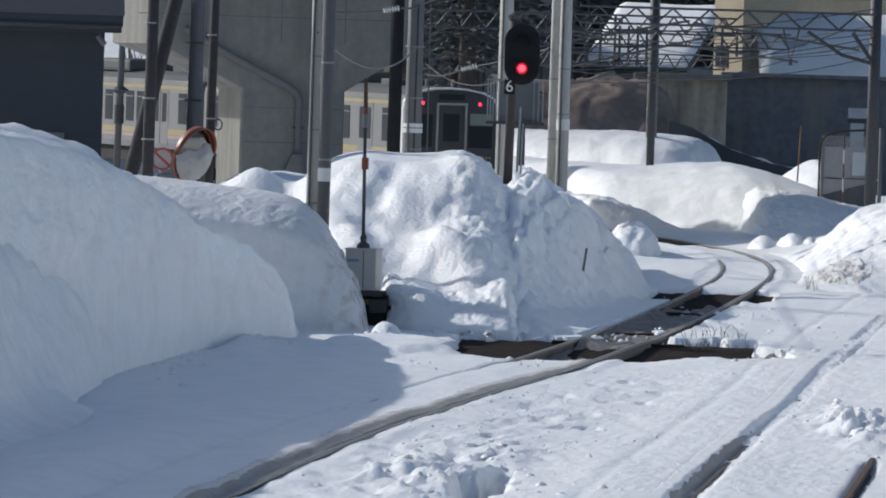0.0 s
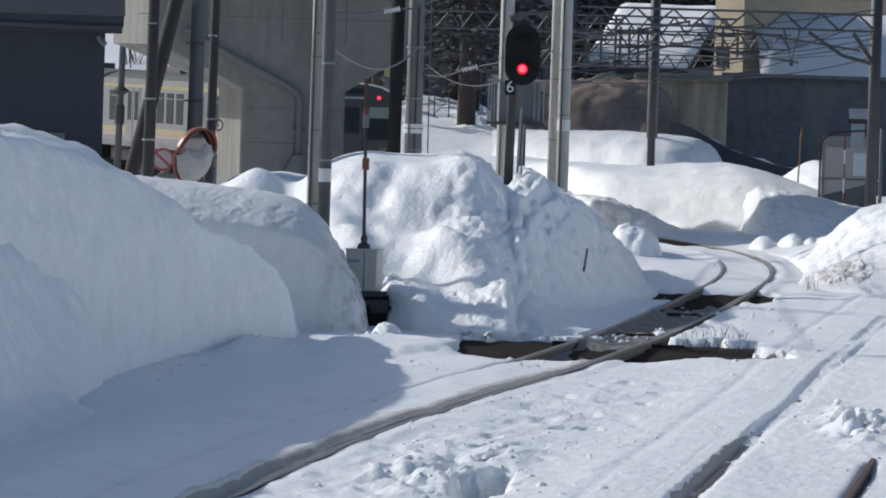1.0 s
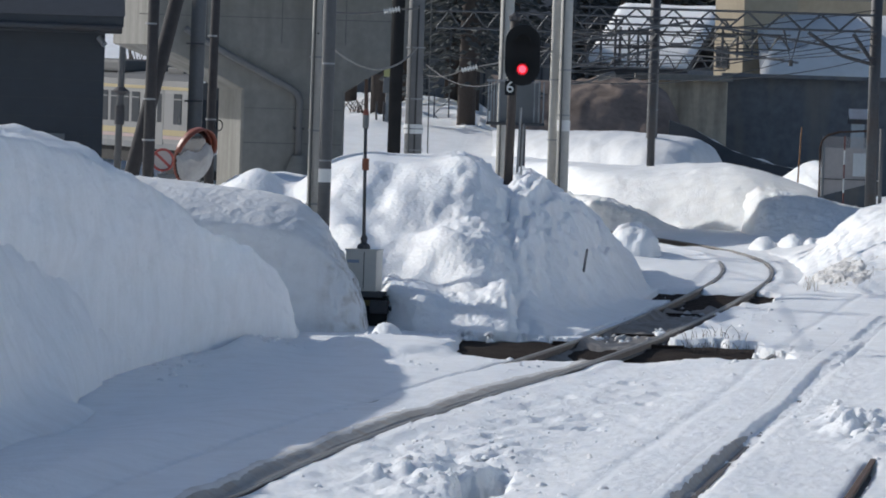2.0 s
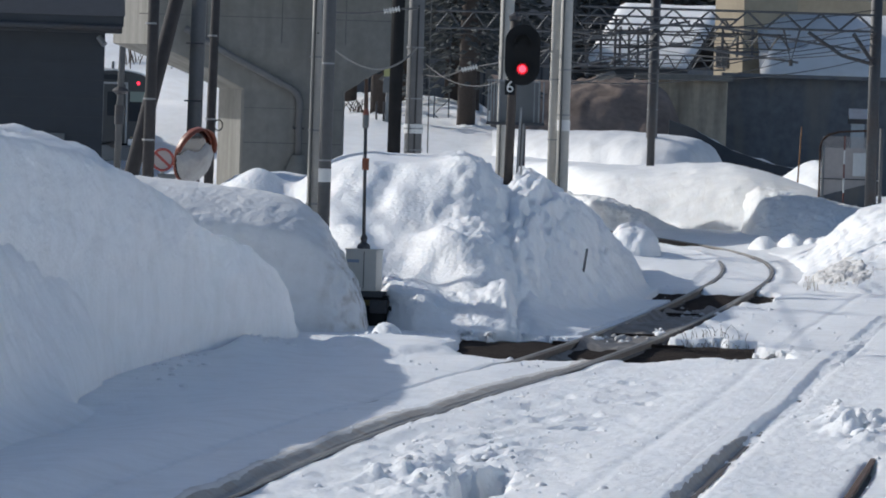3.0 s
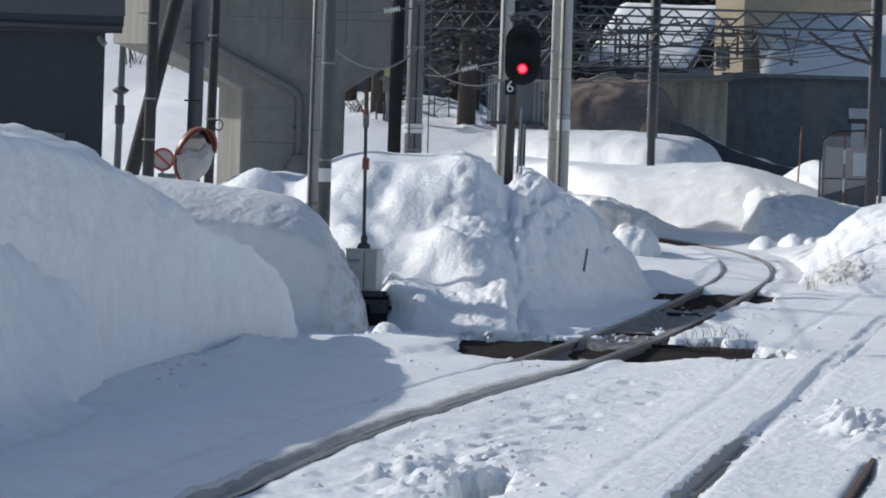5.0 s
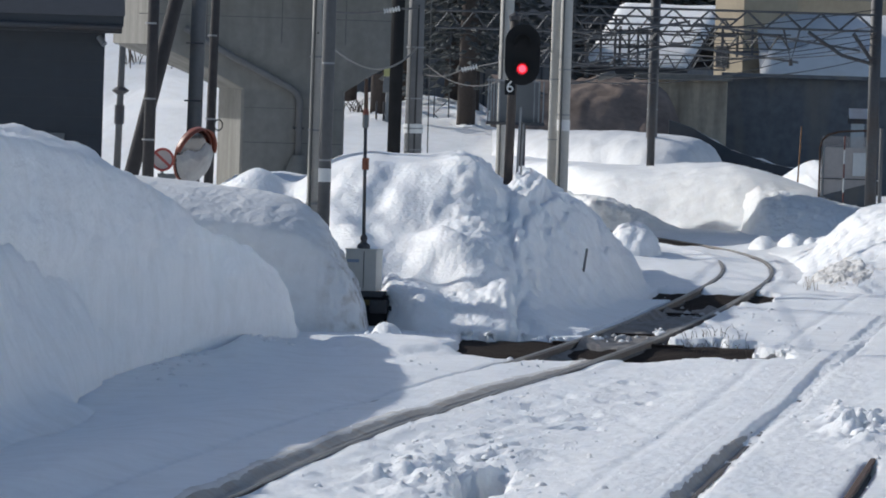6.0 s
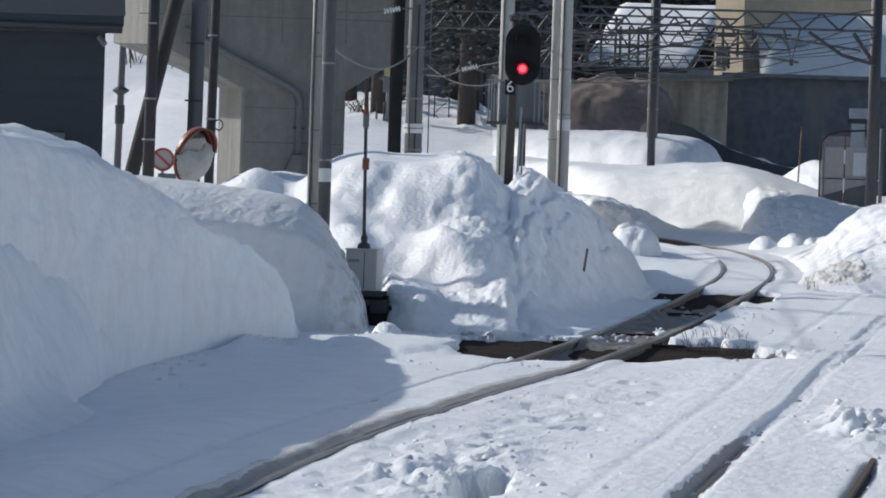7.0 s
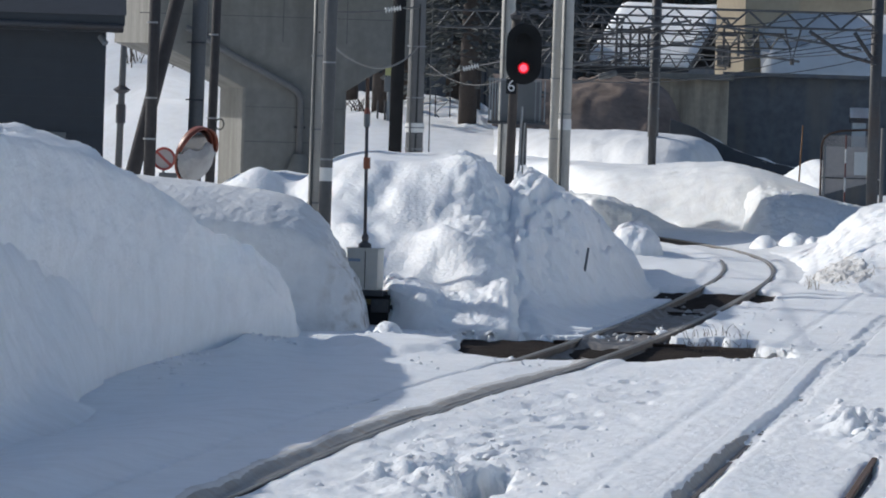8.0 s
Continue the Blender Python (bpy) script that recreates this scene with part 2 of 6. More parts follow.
# smooth random relief
def lattice(ix, iy, seed):
    h = (ix.astype(np.int64) * 374761393 + iy.astype(np.int64) * 668265263 + seed * 1442695041) & 0x7FFFFFFF
    h = ((h ^ (h >> 13)) * 1274126177) & 0x7FFFFFFF
    return ((h ^ (h >> 16)) & 0xFFFF) / 65535.0 * 2 - 1


def vnoise(x, y, seed=0):
    ix, iy = np.floor(x).astype(np.int64), np.floor(y).astype(np.int64)
    fx, fy = x - ix, y - iy
    fx, fy = fx * fx * fx * (fx * (fx * 6 - 15) + 10), fy * fy * fy * (fy * (fy * 6 - 15) + 10)
    a, b = lattice(ix, iy, seed), lattice(ix + 1, iy, seed)
    c, d = lattice(ix, iy + 1, seed), lattice(ix + 1, iy + 1, seed)
    return (a * (1 - fx) + b * fx) * (1 - fy) + (c * (1 - fx) + d * fx) * fy


def fbm(x, y, seed=0, octaves=4, gain=0.5):
    s, a, t = 0.0, 1.0, 0.0
    for k in range(octaves):
        s, t = s + a * vnoise(x * 2 ** k + 17.3 * k, y * 2 ** k - 9.1 * k, seed + k), t + a
        a *= gain
    return s / t


def vnoise3(x, y, z, seed=0):
    iz = np.floor(z).astype(np.int64)
    f = z - iz
    f = f * f * (3 - 2 * f)
    # one lattice layer for each level of z
    def layer(k):
        ix, iy = np.floor(x).astype(np.int64), np.floor(y).astype(np.int64)
        fx, fy = x - ix, y - iy
        fx, fy = fx * fx * (3 - 2 * fx), fy * fy * (3 - 2 * fy)
        h = k * 7919
        a, b, c, d = (lattice(ix + i + h, iy + j - 3 * h, seed) for i, j in ((0, 0), (1, 0), (0, 1), (1, 1)))
        return (a * (1 - fx) + b * fx) * (1 - fy) + (c * (1 - fx) + d * fx) * fy
    return layer(iz) * (1 - f) + layer(iz + 1) * f


def fbm3(x, y, z, seed=0, octaves=3, gain=0.5):
    s, a, t = 0.0, 1.0, 0.0
    for k in range(octaves):
        m = 2.03 ** k
        s, t = s + a * vnoise3(x * m + 5.2 * k, y * m, z * m - 3.7 * k, seed + 31 * k), t + a
        a *= gain
    return s / t


def step(a, b, x):
    t = np.clip((x - a) / (b - a), 0, 1)
    return t * t * (3 - 2 * t)


def spline(knots, x):
    """Smooth curve through (x, value) knots."""
    kx, kv = np.array([k[0] for k in knots], float), np.array([k[1] for k in knots], float)
    m = np.gradient(kv, kx)
    x = np.asarray(x, float)
    i = np.clip(np.searchsorted(kx, x) - 1, 0, len(kx) - 2)
    h = kx[i + 1] - kx[i]
    t = np.clip((x - kx[i]) / h, 0, 1)
    return ((2 * t ** 3 - 3 * t ** 2 + 1) * kv[i] + (t ** 3 - 2 * t ** 2 + t) * h * m[i] + (-2 * t ** 3 + 3 * t ** 2) * kv[i + 1] + (t ** 3 - t ** 2) * h * m[i + 1])


def sheet(name, gx, gy, gz, mat, drop_below=None):
    """A mesh from grids of x, y, z; leaves out cells wholly below drop_below."""
    r, c = gx.shape
    verts = np.stack([gx, gy, gz], -1).reshape(-1, 3)
    idx = np.arange(r * c).reshape(r, c)
    q = np.stack([idx[:-1, :-1], idx[:-1, 1:], idx[1:, 1:], idx[1:, :-1]], -1).reshape(-1, 4)
    if drop_below is not None:
        q = q[(verts[q, 2] > drop_below).any(1)]
        used = np.unique(q)
        remap = np.zeros(len(verts), int)
        remap[used] = np.arange(len(used))
        verts, q = verts[used], remap[q]
    me = bpy.data.meshes.new(name)
    me.from_pydata(verts.tolist(), [], q.tolist())
    me.materials.append(mat)
    me.shade_smooth()
    return new(name, me)


# ---- plan: the curving track, the straighter second track
RAIL_R = [(40, -4.6), (55, -3.2), (68.4, -2.05), (80, -0.85), (92.8, 0.85), (103, 2.25), (114.3, 3.65), (124, 4.72), (132.4, 5.55), (141.6, 6.4),
          (148, 6.9), (155, 7.25), (160, 7.32), (165, 7.18), (170, 6.8), (176, 6.0), (183, 4.75), (195, 2.62), (204.9, 0.65), (214.3, -2.4),
          (224.3, -6.1), (235, -10.6), (246, -15.9), (269.7, -29.5), (294, -47.6)]
RAIL_2 = [(40, -0.5), (60, 1.5), (70.7, 2.53), (78.2, 3.25), (83.9, 3.81), (91.3, 4.58), (105, 5.84), (114.5, 6.81), (124, 7.77), (135, 8.95), (150, 10.7), (190, 15.6)]
GAUGE = 1.067


def right_rail(y):
    return spline(RAIL_R, y)


def second_rail(y):
    return spline(RAIL_2, y)


def bump2(x, y, cx, cy, rx, ry):
    return np.exp(-((x - cx) / rx) ** 2 - ((y - cy) / ry) ** 2)


def pits(x, y):
    """Where the snow is cleared or melted down to the ballast: 0 to 1."""
    u = x - right_rail(y)
    e = 0.35 * fbm(x * 1.3, y * 0.5, 40, 3) + 0.12 * fbm(x * 5, y * 1.5, 44, 2)
    a = step(0.0, 0.25, x - 0.05 + e * 1.2) * step(0, 0.3, 5.2 - x + e * 1.3) * step(0, 0.5, y - (102.3 + 0.72 * (x - 0.6) + 3.0 * step(1.0, 0.1, x)) + e * 3.2) * step(0, 1.0, (112.4 + 0.1 * x) - y + e * 3.5)
    a = step(0.15, 0.5, a)
    b = step(0.0, 0.1, u + GAUGE + 0.12 + e * 0.15) * step(0, 0.1, 0.16 - u + e * 0.15) * step(0, 1, y - 105) * step(0, 2, 139.5 - y)
    b = b * (0.36 + 0.64 * step(0.0, 0.14, fbm(x * 2.6, y * 0.7, 47, 3) + 0.08 + 0.5 * step(111, 108, y) + 0.5 * step(129, 131, y)))
    c = step(0.0, 0.2, u + 2.05 + e) * step(0, 0.2, 0.55 - u + e) * step(0, 1.0, y - 131.5 + 3 * e) * step(0, 1.0, 139 - y + 2 * e)
    d = step(0.0, 0.16, x - 0.06 + e * 1.0) * step(0, 0.22, 0.78 - x + e * 1.0 + 0.06 * (y - 72)) * step(0, 0.3, y - 66) * step(0, 0.5, 74.6 - y + e * 5.0)
    f = 0.45 * step(0.0, 0.15, u + GAUGE + 0.35 + e * 0.3) * step(0, 0.12, 0.10 - u + e * 0.2) * step(0, 1.0, y - 173.5 + 2 * e) * step(0, 1.0, 187 - y)
    return np.clip(np.maximum.reduce([a, b, c, d, f]), 0, 1)


# footprints and scuffs: place, half width, half length, depth
FOOTPRINTS = [(2.59, 96.9, 0.10, 0.5, 0.05), (2.27, 91.3, 0.14, 0.45, 0.05), (2.68, 91.4, 0.08, 0.4, 0.05), (1.80, 84.4, 0.15, 0.5, 0.07), (1.50, 84.2, 0.14, 0.4, 0.05),
              (0.63, 81.4, 0.11, 0.5, 0.08), (0.56, 79.4, 0.16, 0.5, 0.09), (1.05, 80.0, 0.22, 0.45, 0.06), (0.22, 76.9, 0.16, 0.4, 0.08), (0.52, 76.6, 0.13, 0.5, 0.08),
              (1.35, 86.2, 0.18, 0.5, 0.04), (1.9, 88.0, 0.14, 0.5, 0.04), (0.75, 84.9, 0.12, 0.4, 0.04), (2.3, 86.8, 0.16, 0.4, 0.03), (3.0, 94.0, 0.12, 0.4, 0.03)]


def snow_level(x, y):
    r1 = right_rail(y)
    u = x - r1
    near = step(40, 62, y) * step(200, 182, y)
    z = -0.03 + 0.05 * fbm(x * 0.45, y * 0.12, 1, 3) + 0.018 * fbm(x * 1.7, y * 0.6, 5, 3)
    z = z + 0.02 * step(0.7, 3.6, -(u + GAUGE)) * step(115, 100, y)
    z = z + 0.10 * step(0.4, 1.6, u) * step(0.3, 1.4, second_rail(y) - GAUGE - x) * step(100, 112, y)
    # trodden, clodded strip between the tracks
    trod = np.exp(-((u - 1.35 - 0.35 * vnoise(y * 0.3, y * 0, 8)) / 0.85) ** 2) * step(104, 88, y)
    clod = fbm(x * 3.1, y * 1.1, 11, 4, 0.6)
    z = z + trod * (0.045 * clod - 0.09 * np.clip(vnoise(x * 4.2, y * 1.3, 15) - 0.35, 0, 1))
    for fx, fy, rx, ry, d in FOOTPRINTS:
        z = z - d * step(1.25, 0.75, np.hypot((x - fx) / rx, (y - fy) / ry) + 0.3 * vnoise(x * 9, y * 4, 17))
    z = z + 0.30 * np.clip(fbm(x * 3.3, y * 1.3, 19, 4, 0.6) + 0.12, 0, 1) * bump2(x, y, -0.15, 73.5, 0.55, 3.6)
    z = z + 0.16 * np.clip(fbm(x * 3.6, y * 1.1, 20, 4, 0.6) + 0.1, 0, 1) * bump2(x, y, 0.55, 77.0, 0.7, 2.2)
    z = z + 0.5 * np.clip(fbm(x * 2.5, y * 0.9, 23, 4, 0.6) + 0.15, 0, 1) * bump2(x, y, 5.15, 85, 0.42, 4.5)
    z = z + (0.015 * np.clip(fbm(x * 6, y * 2.4, 27, 3), 0, 1) + 0.012 * fbm(x * 13, y * 5, 28, 2)) * step(0.2, 0.8, u) * step(120, 100, y)
    # the first track: snow stands higher on the left of the rail, cut down to it, and again beyond the buried rail
    w = 0.040 + 0.006 * vnoise(y * 0.5, y * 0, 31)
    ul = u + GAUGE
    ragged = 0.03 * fbm(y * 0.7, u * 2, 32, 4, 0.5)
    stand = near * (0.015 + 0.035 * step(104, 90, y) + 0.06 * step(90, 66, y)) * step(105, 99, y)
    z = z + stand * step(-0.06, -0.26, u + ragged) * (1 + 0.12 * fbm(y * 0.8, u * 3, 34, 3)) * step(-3.4, -1.5, u)
    z = z + 1.2 * stand * step(-1.10, -1.9, u + ragged) * step(-3.6, -2.2, u) - near * 0.025 * np.exp(-((ul + 0.04) / 0.05) ** 2) * step(104, 96, y)
    z = z - near * np.exp(-((u + 0.004) / w) ** 4) * (0.075 - 0.035 * step(138, 146, y))
    z = z - near * np.exp(-(ul / w) ** 4) * (0.075 - 0.035 * step(138, 146, y)) * step(97, 101, y) * step(160, 156, y) + 0.06 * np.exp(-(ul / 0.25) ** 2) * step(156, 160, y) * step(176, 173, y)
    z = z + near * 0.03 * np.exp(-((u - 0.25) / 0.12) ** 2) * (0.5 + vnoise(y * 1.3, y * 0, 33))
    # a low mound before the trackside box, a heap against the foot of the cut bank
    z = z + 0.13 * step(1.0, 0.45, np.hypot((x + 0.75) / 1.25, (y - 105.6) / 3.8) + 0.2 * fbm(x * 2, y * 0.7, 38, 3))
    z = z + 0.03 * step(4.0, 0.5, 100.6 + 7.2 * (x + 3.4) - y) * step(-4.6, -4.0, x) * step(-2.6, -3.0, x) * step(104, 101, y)
    z = z + 0.20 * np.clip(1 - np.abs(x + 2.88) / (0.40 + 0.6 * (x > -2.88)), 0, 1) ** 1.3 * step(98.0, 102.5, y) * step(110, 106, y)
    # the second track: a soft groove, cut on its left, the rail just showing in places
    v = x - second_rail(y)
    z = z + near * 0.045 * step(-0.02, -0.30, v) * step(-2.0, -1.0, v)
    z = z - near * 0.14 * np.exp(-((v + 0.08) / 0.17) ** 4)
    z = z - near * 0.018 * np.exp(-((v + GAUGE - 0.05) / 0.08) ** 2)
    z = z - near * 0.13 * np.exp(-((v - 1.58) / 0.07) ** 2) * step(79, 77.6, y)
    z = z - 0.42 * pits(x, y)
    # the land beyond the curve rises to the left and behind
    z = z + 0.45 * step(150, 175, y) * step(-1.5, -5.0, u) * step(225, 205, y)
    rise = 1.7 * step(212, 232, y) * step(2.5, 6.0, u) * step(9.4, 8.5, x) * step(0.5, 3.0, x)
    rise = rise + step(1.5, 4.0, u) * step(3.0, 0.5, x) * (1.9 * step(214, 240, y) + 0.45 * step(222, 240, y) + 0.5 * step(240, 262, y))
    rise = rise + 2.2 * step(3, 9, u) * step(-5.0, -8.5, x) * step(228, 275, y)
    return z + rise + 0.10 * step(180, 260, y) * fbm(x * 0.5, y * 0.2, 61, 3) + 0.30 * step(228, 245, y) * fbm(x * 1.1, y * 0.45, 65, 4, 0.6)


def build_ground():
    ys = np.concatenate([[-3000, -1000, -300, -80, 0, 30, 50], np.arange(62, 100, 0.16), np.arange(100, 146, 0.16), np.arange(146, 186, 0.35),
                         np.arange(186, 226, 1.2), np.arange(226, 285, 0.6), np.arange(285, 300, 1.5), [310, 330, 360, 420, 520, 700, 1000, 1800, 3500]])
    fine = np.concatenate([np.linspace(-0.15, 0.12, 28), np.linspace(-1.22, -0.94, 28)])
    us = np.concatenate([[-3000, -900, -300, -120, -60, -35, -22, -16], np.arange(-12, -6, 0.25), np.arange(-6, 7.6, 0.042), np.arange(7.6, 16, 0.3),
                         [18, 24, 36, 60, 130, 300, 900, 3000]])
    us = np.unique(np.round(np.concatenate([us, fine]), 3))
    gy, gu = np.meshgrid(ys, us, indexing="ij")
    lane = spline(RAIL_R, np.clip(gy, 55, 176)) * (np.abs(gu) < 400)
    gx = gu + lane
    gz = snow_level(gx, gy)
    wide = (np.abs(gu) > 60) | (gy < 40)
    gz = np.where(wide & (gy < 290), -0.05, np.minimum(gz, 40.0))
    return tagged(sheet("ground", gx, gy, gz, SNOW), "trodden snow covering the railway yard", "snow", kind="structure")


build_ground()


def build_track_bed():
    ys = np.arange(64, 145, 0.25)
    us = np.arange(-4.6, 3.4, 0.12)
    gy, gu = np.meshgrid(ys, us, indexing="ij")
    gx = gu + right_rail(gy)
    gz = -0.135 + 0.04 * fbm(gx * 4, gy * 3, 71, 4, 0.65) - 0.10 * bump2(gx, gy, 2.6, 106, 9, 2.2) - 0.17 * step(78, 77, gy)
    return tagged(sheet("ballast", gx, gy, gz, EARTH), "wet brown ballast and earth laid bare in the snow", "ballast", kind="structure")


build_track_bed()


def far_track_bed():
    gy, gu = np.meshgrid(np.arange(171, 190, 0.3), np.arange(-2.4, 1.0, 0.12), indexing="ij")
    gx = gu + right_rail(gy)
    gz = -0.12 + 0.03 * fbm(gx * 4, gy * 3, 73, 4, 0.65)
    return tagged(sheet("ballast", gx, gy, gz, EARTH), "dark wet ballast bare along the far curve", "ballast", kind="structure")


far_track_bed()


def rail_mesh(fn, y0, y1, dy, mat_side, mat_top, parent, name="rail", label=""):
    """A rail along x = fn(y): foot, web and head swept along it."""
    prof = [(-0.061, -0.153), (0.061, -0.153), (0.061, -0.142), (0.010, -0.125), (0.010, -0.045), (0.032, -0.036), (0.032, -0.006), (0.026, 0.0),
            (-0.026, 0.0), (-0.032, -0.006), (-0.032, -0.036), (-0.010, -0.045), (-0.010, -0.125), (-0.061, -0.142)]
    secs = []
    n = int((y1 - y0) / dy)
    for i in range(n + 1):
        y = y0 + (y1 - y0) * i / n
        x = float(fn(y))
        secs.append([(x + a, y, b) for a, b in prof])
    ob = part(name, loft(secs), mat_side, parent, label)
    ob.data.materials.append(mat_top)
    for f in ob.data.polygons:
        if f.center.z > -0.037:
            f.material_index = 1
    return ob


track = thing("railway_track", "curving single railway track half buried in snow", "railway track", kind="structure")
rail_mesh(right_rail, 58, 260, 1.0, STEEL_RAIL, RAIL_HEAD, track)
rail_mesh(lambda y: right_rail(y) - GAUGE, 58, 260, 1.0, STEEL_RAIL, RAIL_HEAD, track)
sl = part("sleeper", box((0, 0, 0), (2.1, 0.22, 0.14), bevel=0.012), SLEEPER, track)
for i in range(62):
    y = 100.6 + i * 0.63
    x = float(right_rail(y)) - GAUGE / 2
    slope = float(right_rail(y + 0.5) - right_rail(y - 0.5))
    m = pose(x + random.uniform(-0.03, 0.03), y, -0.168 + random.uniform(-0.012, 0.012), 0, 0, -math.degrees(math.atan(slope)) + random.uniform(-1, 1))
    if i == 0:
        sl.matrix_basis = m
    elif i < 14 or i > 46 or i % 6:
        continue
    else:
        o = new("sleeper", sl.data)
        o.parent, o.matrix_basis = track, m
# crossing timbers of the opened culvert
for k, (x, y, w) in enumerate([(1.0, 110.2, 2.2), (3.1, 115.4, 0.9), (4.5, 110.9, 1.4)]):
    o = part("culvert_beam", box((0, 0, 0), (w, 0.2, 0.14), bevel=0.015), SLEEPER, track)
    o.matrix_basis = pose(x, y, -0.33 + 0.20 * (k == 1), 0, 0, 4 - 3 * k)
track2 = thing("second_track", "straight railway track almost hidden under packed snow", "railway track", kind="structure")
rail_mesh(second_rail, 58, 150, 1.0, STEEL_RAIL, STEEL_RAIL, track2).location.z = -0.06
rail_mesh(lambda y: second_rail(y) - GAUGE, 58, 150, 1.0, STEEL_RAIL, RAIL_HEAD, track2).location.z = -0.055
track3 = thing("siding_rail", "rusty rail end of a siding showing through the snow", "railway track", kind="structure")
rail_mesh(lambda y: second_rail(y) + 1.58, 58, 79.0, 1.0, STEEL_RAIL, RUST, track3)


def slush_between_rails():
    gy, gu = np.meshgrid(np.arange(104.5, 140, 0.12), np.linspace(-1.02, -0.05, 34), indexing="ij")
    gx = gu + right_rail(gy)
    gz = -0.085 + 0.11 * fbm(gx * 2.2, gy * 0.45, 91, 4, 0.55) - 0.22 * step(128.6, 130.5, gy + 1.2 * fbm(gx * 2, gy * 0.6, 97, 3)) + 0.02 * fbm(gx * 7, gy * 2.2, 95, 3) - 0.14 * step(111.5, 109.3, gy) + 0.03 * np.exp(-((gu + 0.05) / 0.12) ** 2) + 0.06 * np.exp(-((gu + 1.02) / 0.08) ** 2) + 0.03 * bump2(gx, gy, 3.2, 118, 2, 6)
    return tagged(sheet("slush", gx, gy, gz, SLUSH), "grey half-melted slush between the rails", "slush", kind="stuff")


slush_between_rails()


def rut_strip(u0, u1, lift, torn, mat, seed, label):
    """Dirty snow on the cut beside the rail, the inner strip darkened for shade; its outer edge dips under the snow in
    places.
    """
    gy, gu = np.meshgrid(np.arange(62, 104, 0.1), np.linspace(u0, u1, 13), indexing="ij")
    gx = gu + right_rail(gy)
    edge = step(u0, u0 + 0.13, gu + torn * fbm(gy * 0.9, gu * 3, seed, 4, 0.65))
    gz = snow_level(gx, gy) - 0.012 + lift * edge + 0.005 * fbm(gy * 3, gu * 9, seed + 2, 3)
    return tagged(sheet("rail_slush", gx, gy, gz, mat), label, "slush", kind="stuff")


rut_strip(-0.40, -0.036, 0.017, 0.08, RUT_PALE, 81, "faintly soiled snow beside the rail")
rut_strip(-0.27, -0.036, 0.028, 0.03, RUT_DIRT_SHADE, 91, "rust-stained dirty snow along the rail, darkened for the cut's shade")


def groove():
    """The soft groove over the second track's rail, its cut left side in shade."""
    gy, gv = np.meshgrid(np.arange(60, 150, 0.14), np.concatenate([np.linspace(-0.36, 0.20, 34)]), indexing="ij")
    c = second_rail(gy)
    left, right = snow_level(c - 0.34, gy), snow_level(c + 0.19, gy)
    rag = 0.05 * fbm(gy * 1.5, gv * 3, 82, 4, 0.65)
    low = -0.050 + 0.030 * fbm(gy * 0.8, gv * 5, 84, 4, 0.6) + 0.012 * fbm(gy * 4, gv * 16, 86, 2) - 0.03 * step(88, 74, gy) + 0.02 * step(96, 110, gy)
    z = low + (left + 0.004 - low) * step(-0.05, -0.15 - 0.06 * step(84, 72, gy), gv + 0.6 * rag) + (right - 0.012 - low) * step(0.035, 0.15, gv + rag)
    z = z - 0.03 * step(-0.33, -0.36, gv) - 0.03 * step(0.15, 0.20, gv)
    tagged(sheet("rail_groove", c + gv, gy, z, SNOW), "soft snow groove over a buried rail", "snow", kind="stuff")
    # brown-grey dirt in the bottom of the groove, with its shade in the colour, dipping under the snow at its torn
    # edges
    k = (gv[0] > -0.18) & (gv[0] < 0.0)
    dy, dv, dz = gy[:, k], gv[:, k], z[:, k]
    torn = step(0.085, 0.045, np.abs(dv + 0.09) + 0.05 * fbm(dy * 1.3, dv * 4, 88, 4, 0.6) + 0.10 * step(80, 87, dy))
    tagged(sheet("rail_slush", c[:, k] + dv, dy, dz - 0.012 + 0.018 * torn, RUT_DIRT_SHADE), "dirty brown-grey snow in a rail's groove, its colour holding shade too", "slush", kind="stuff")


groove()


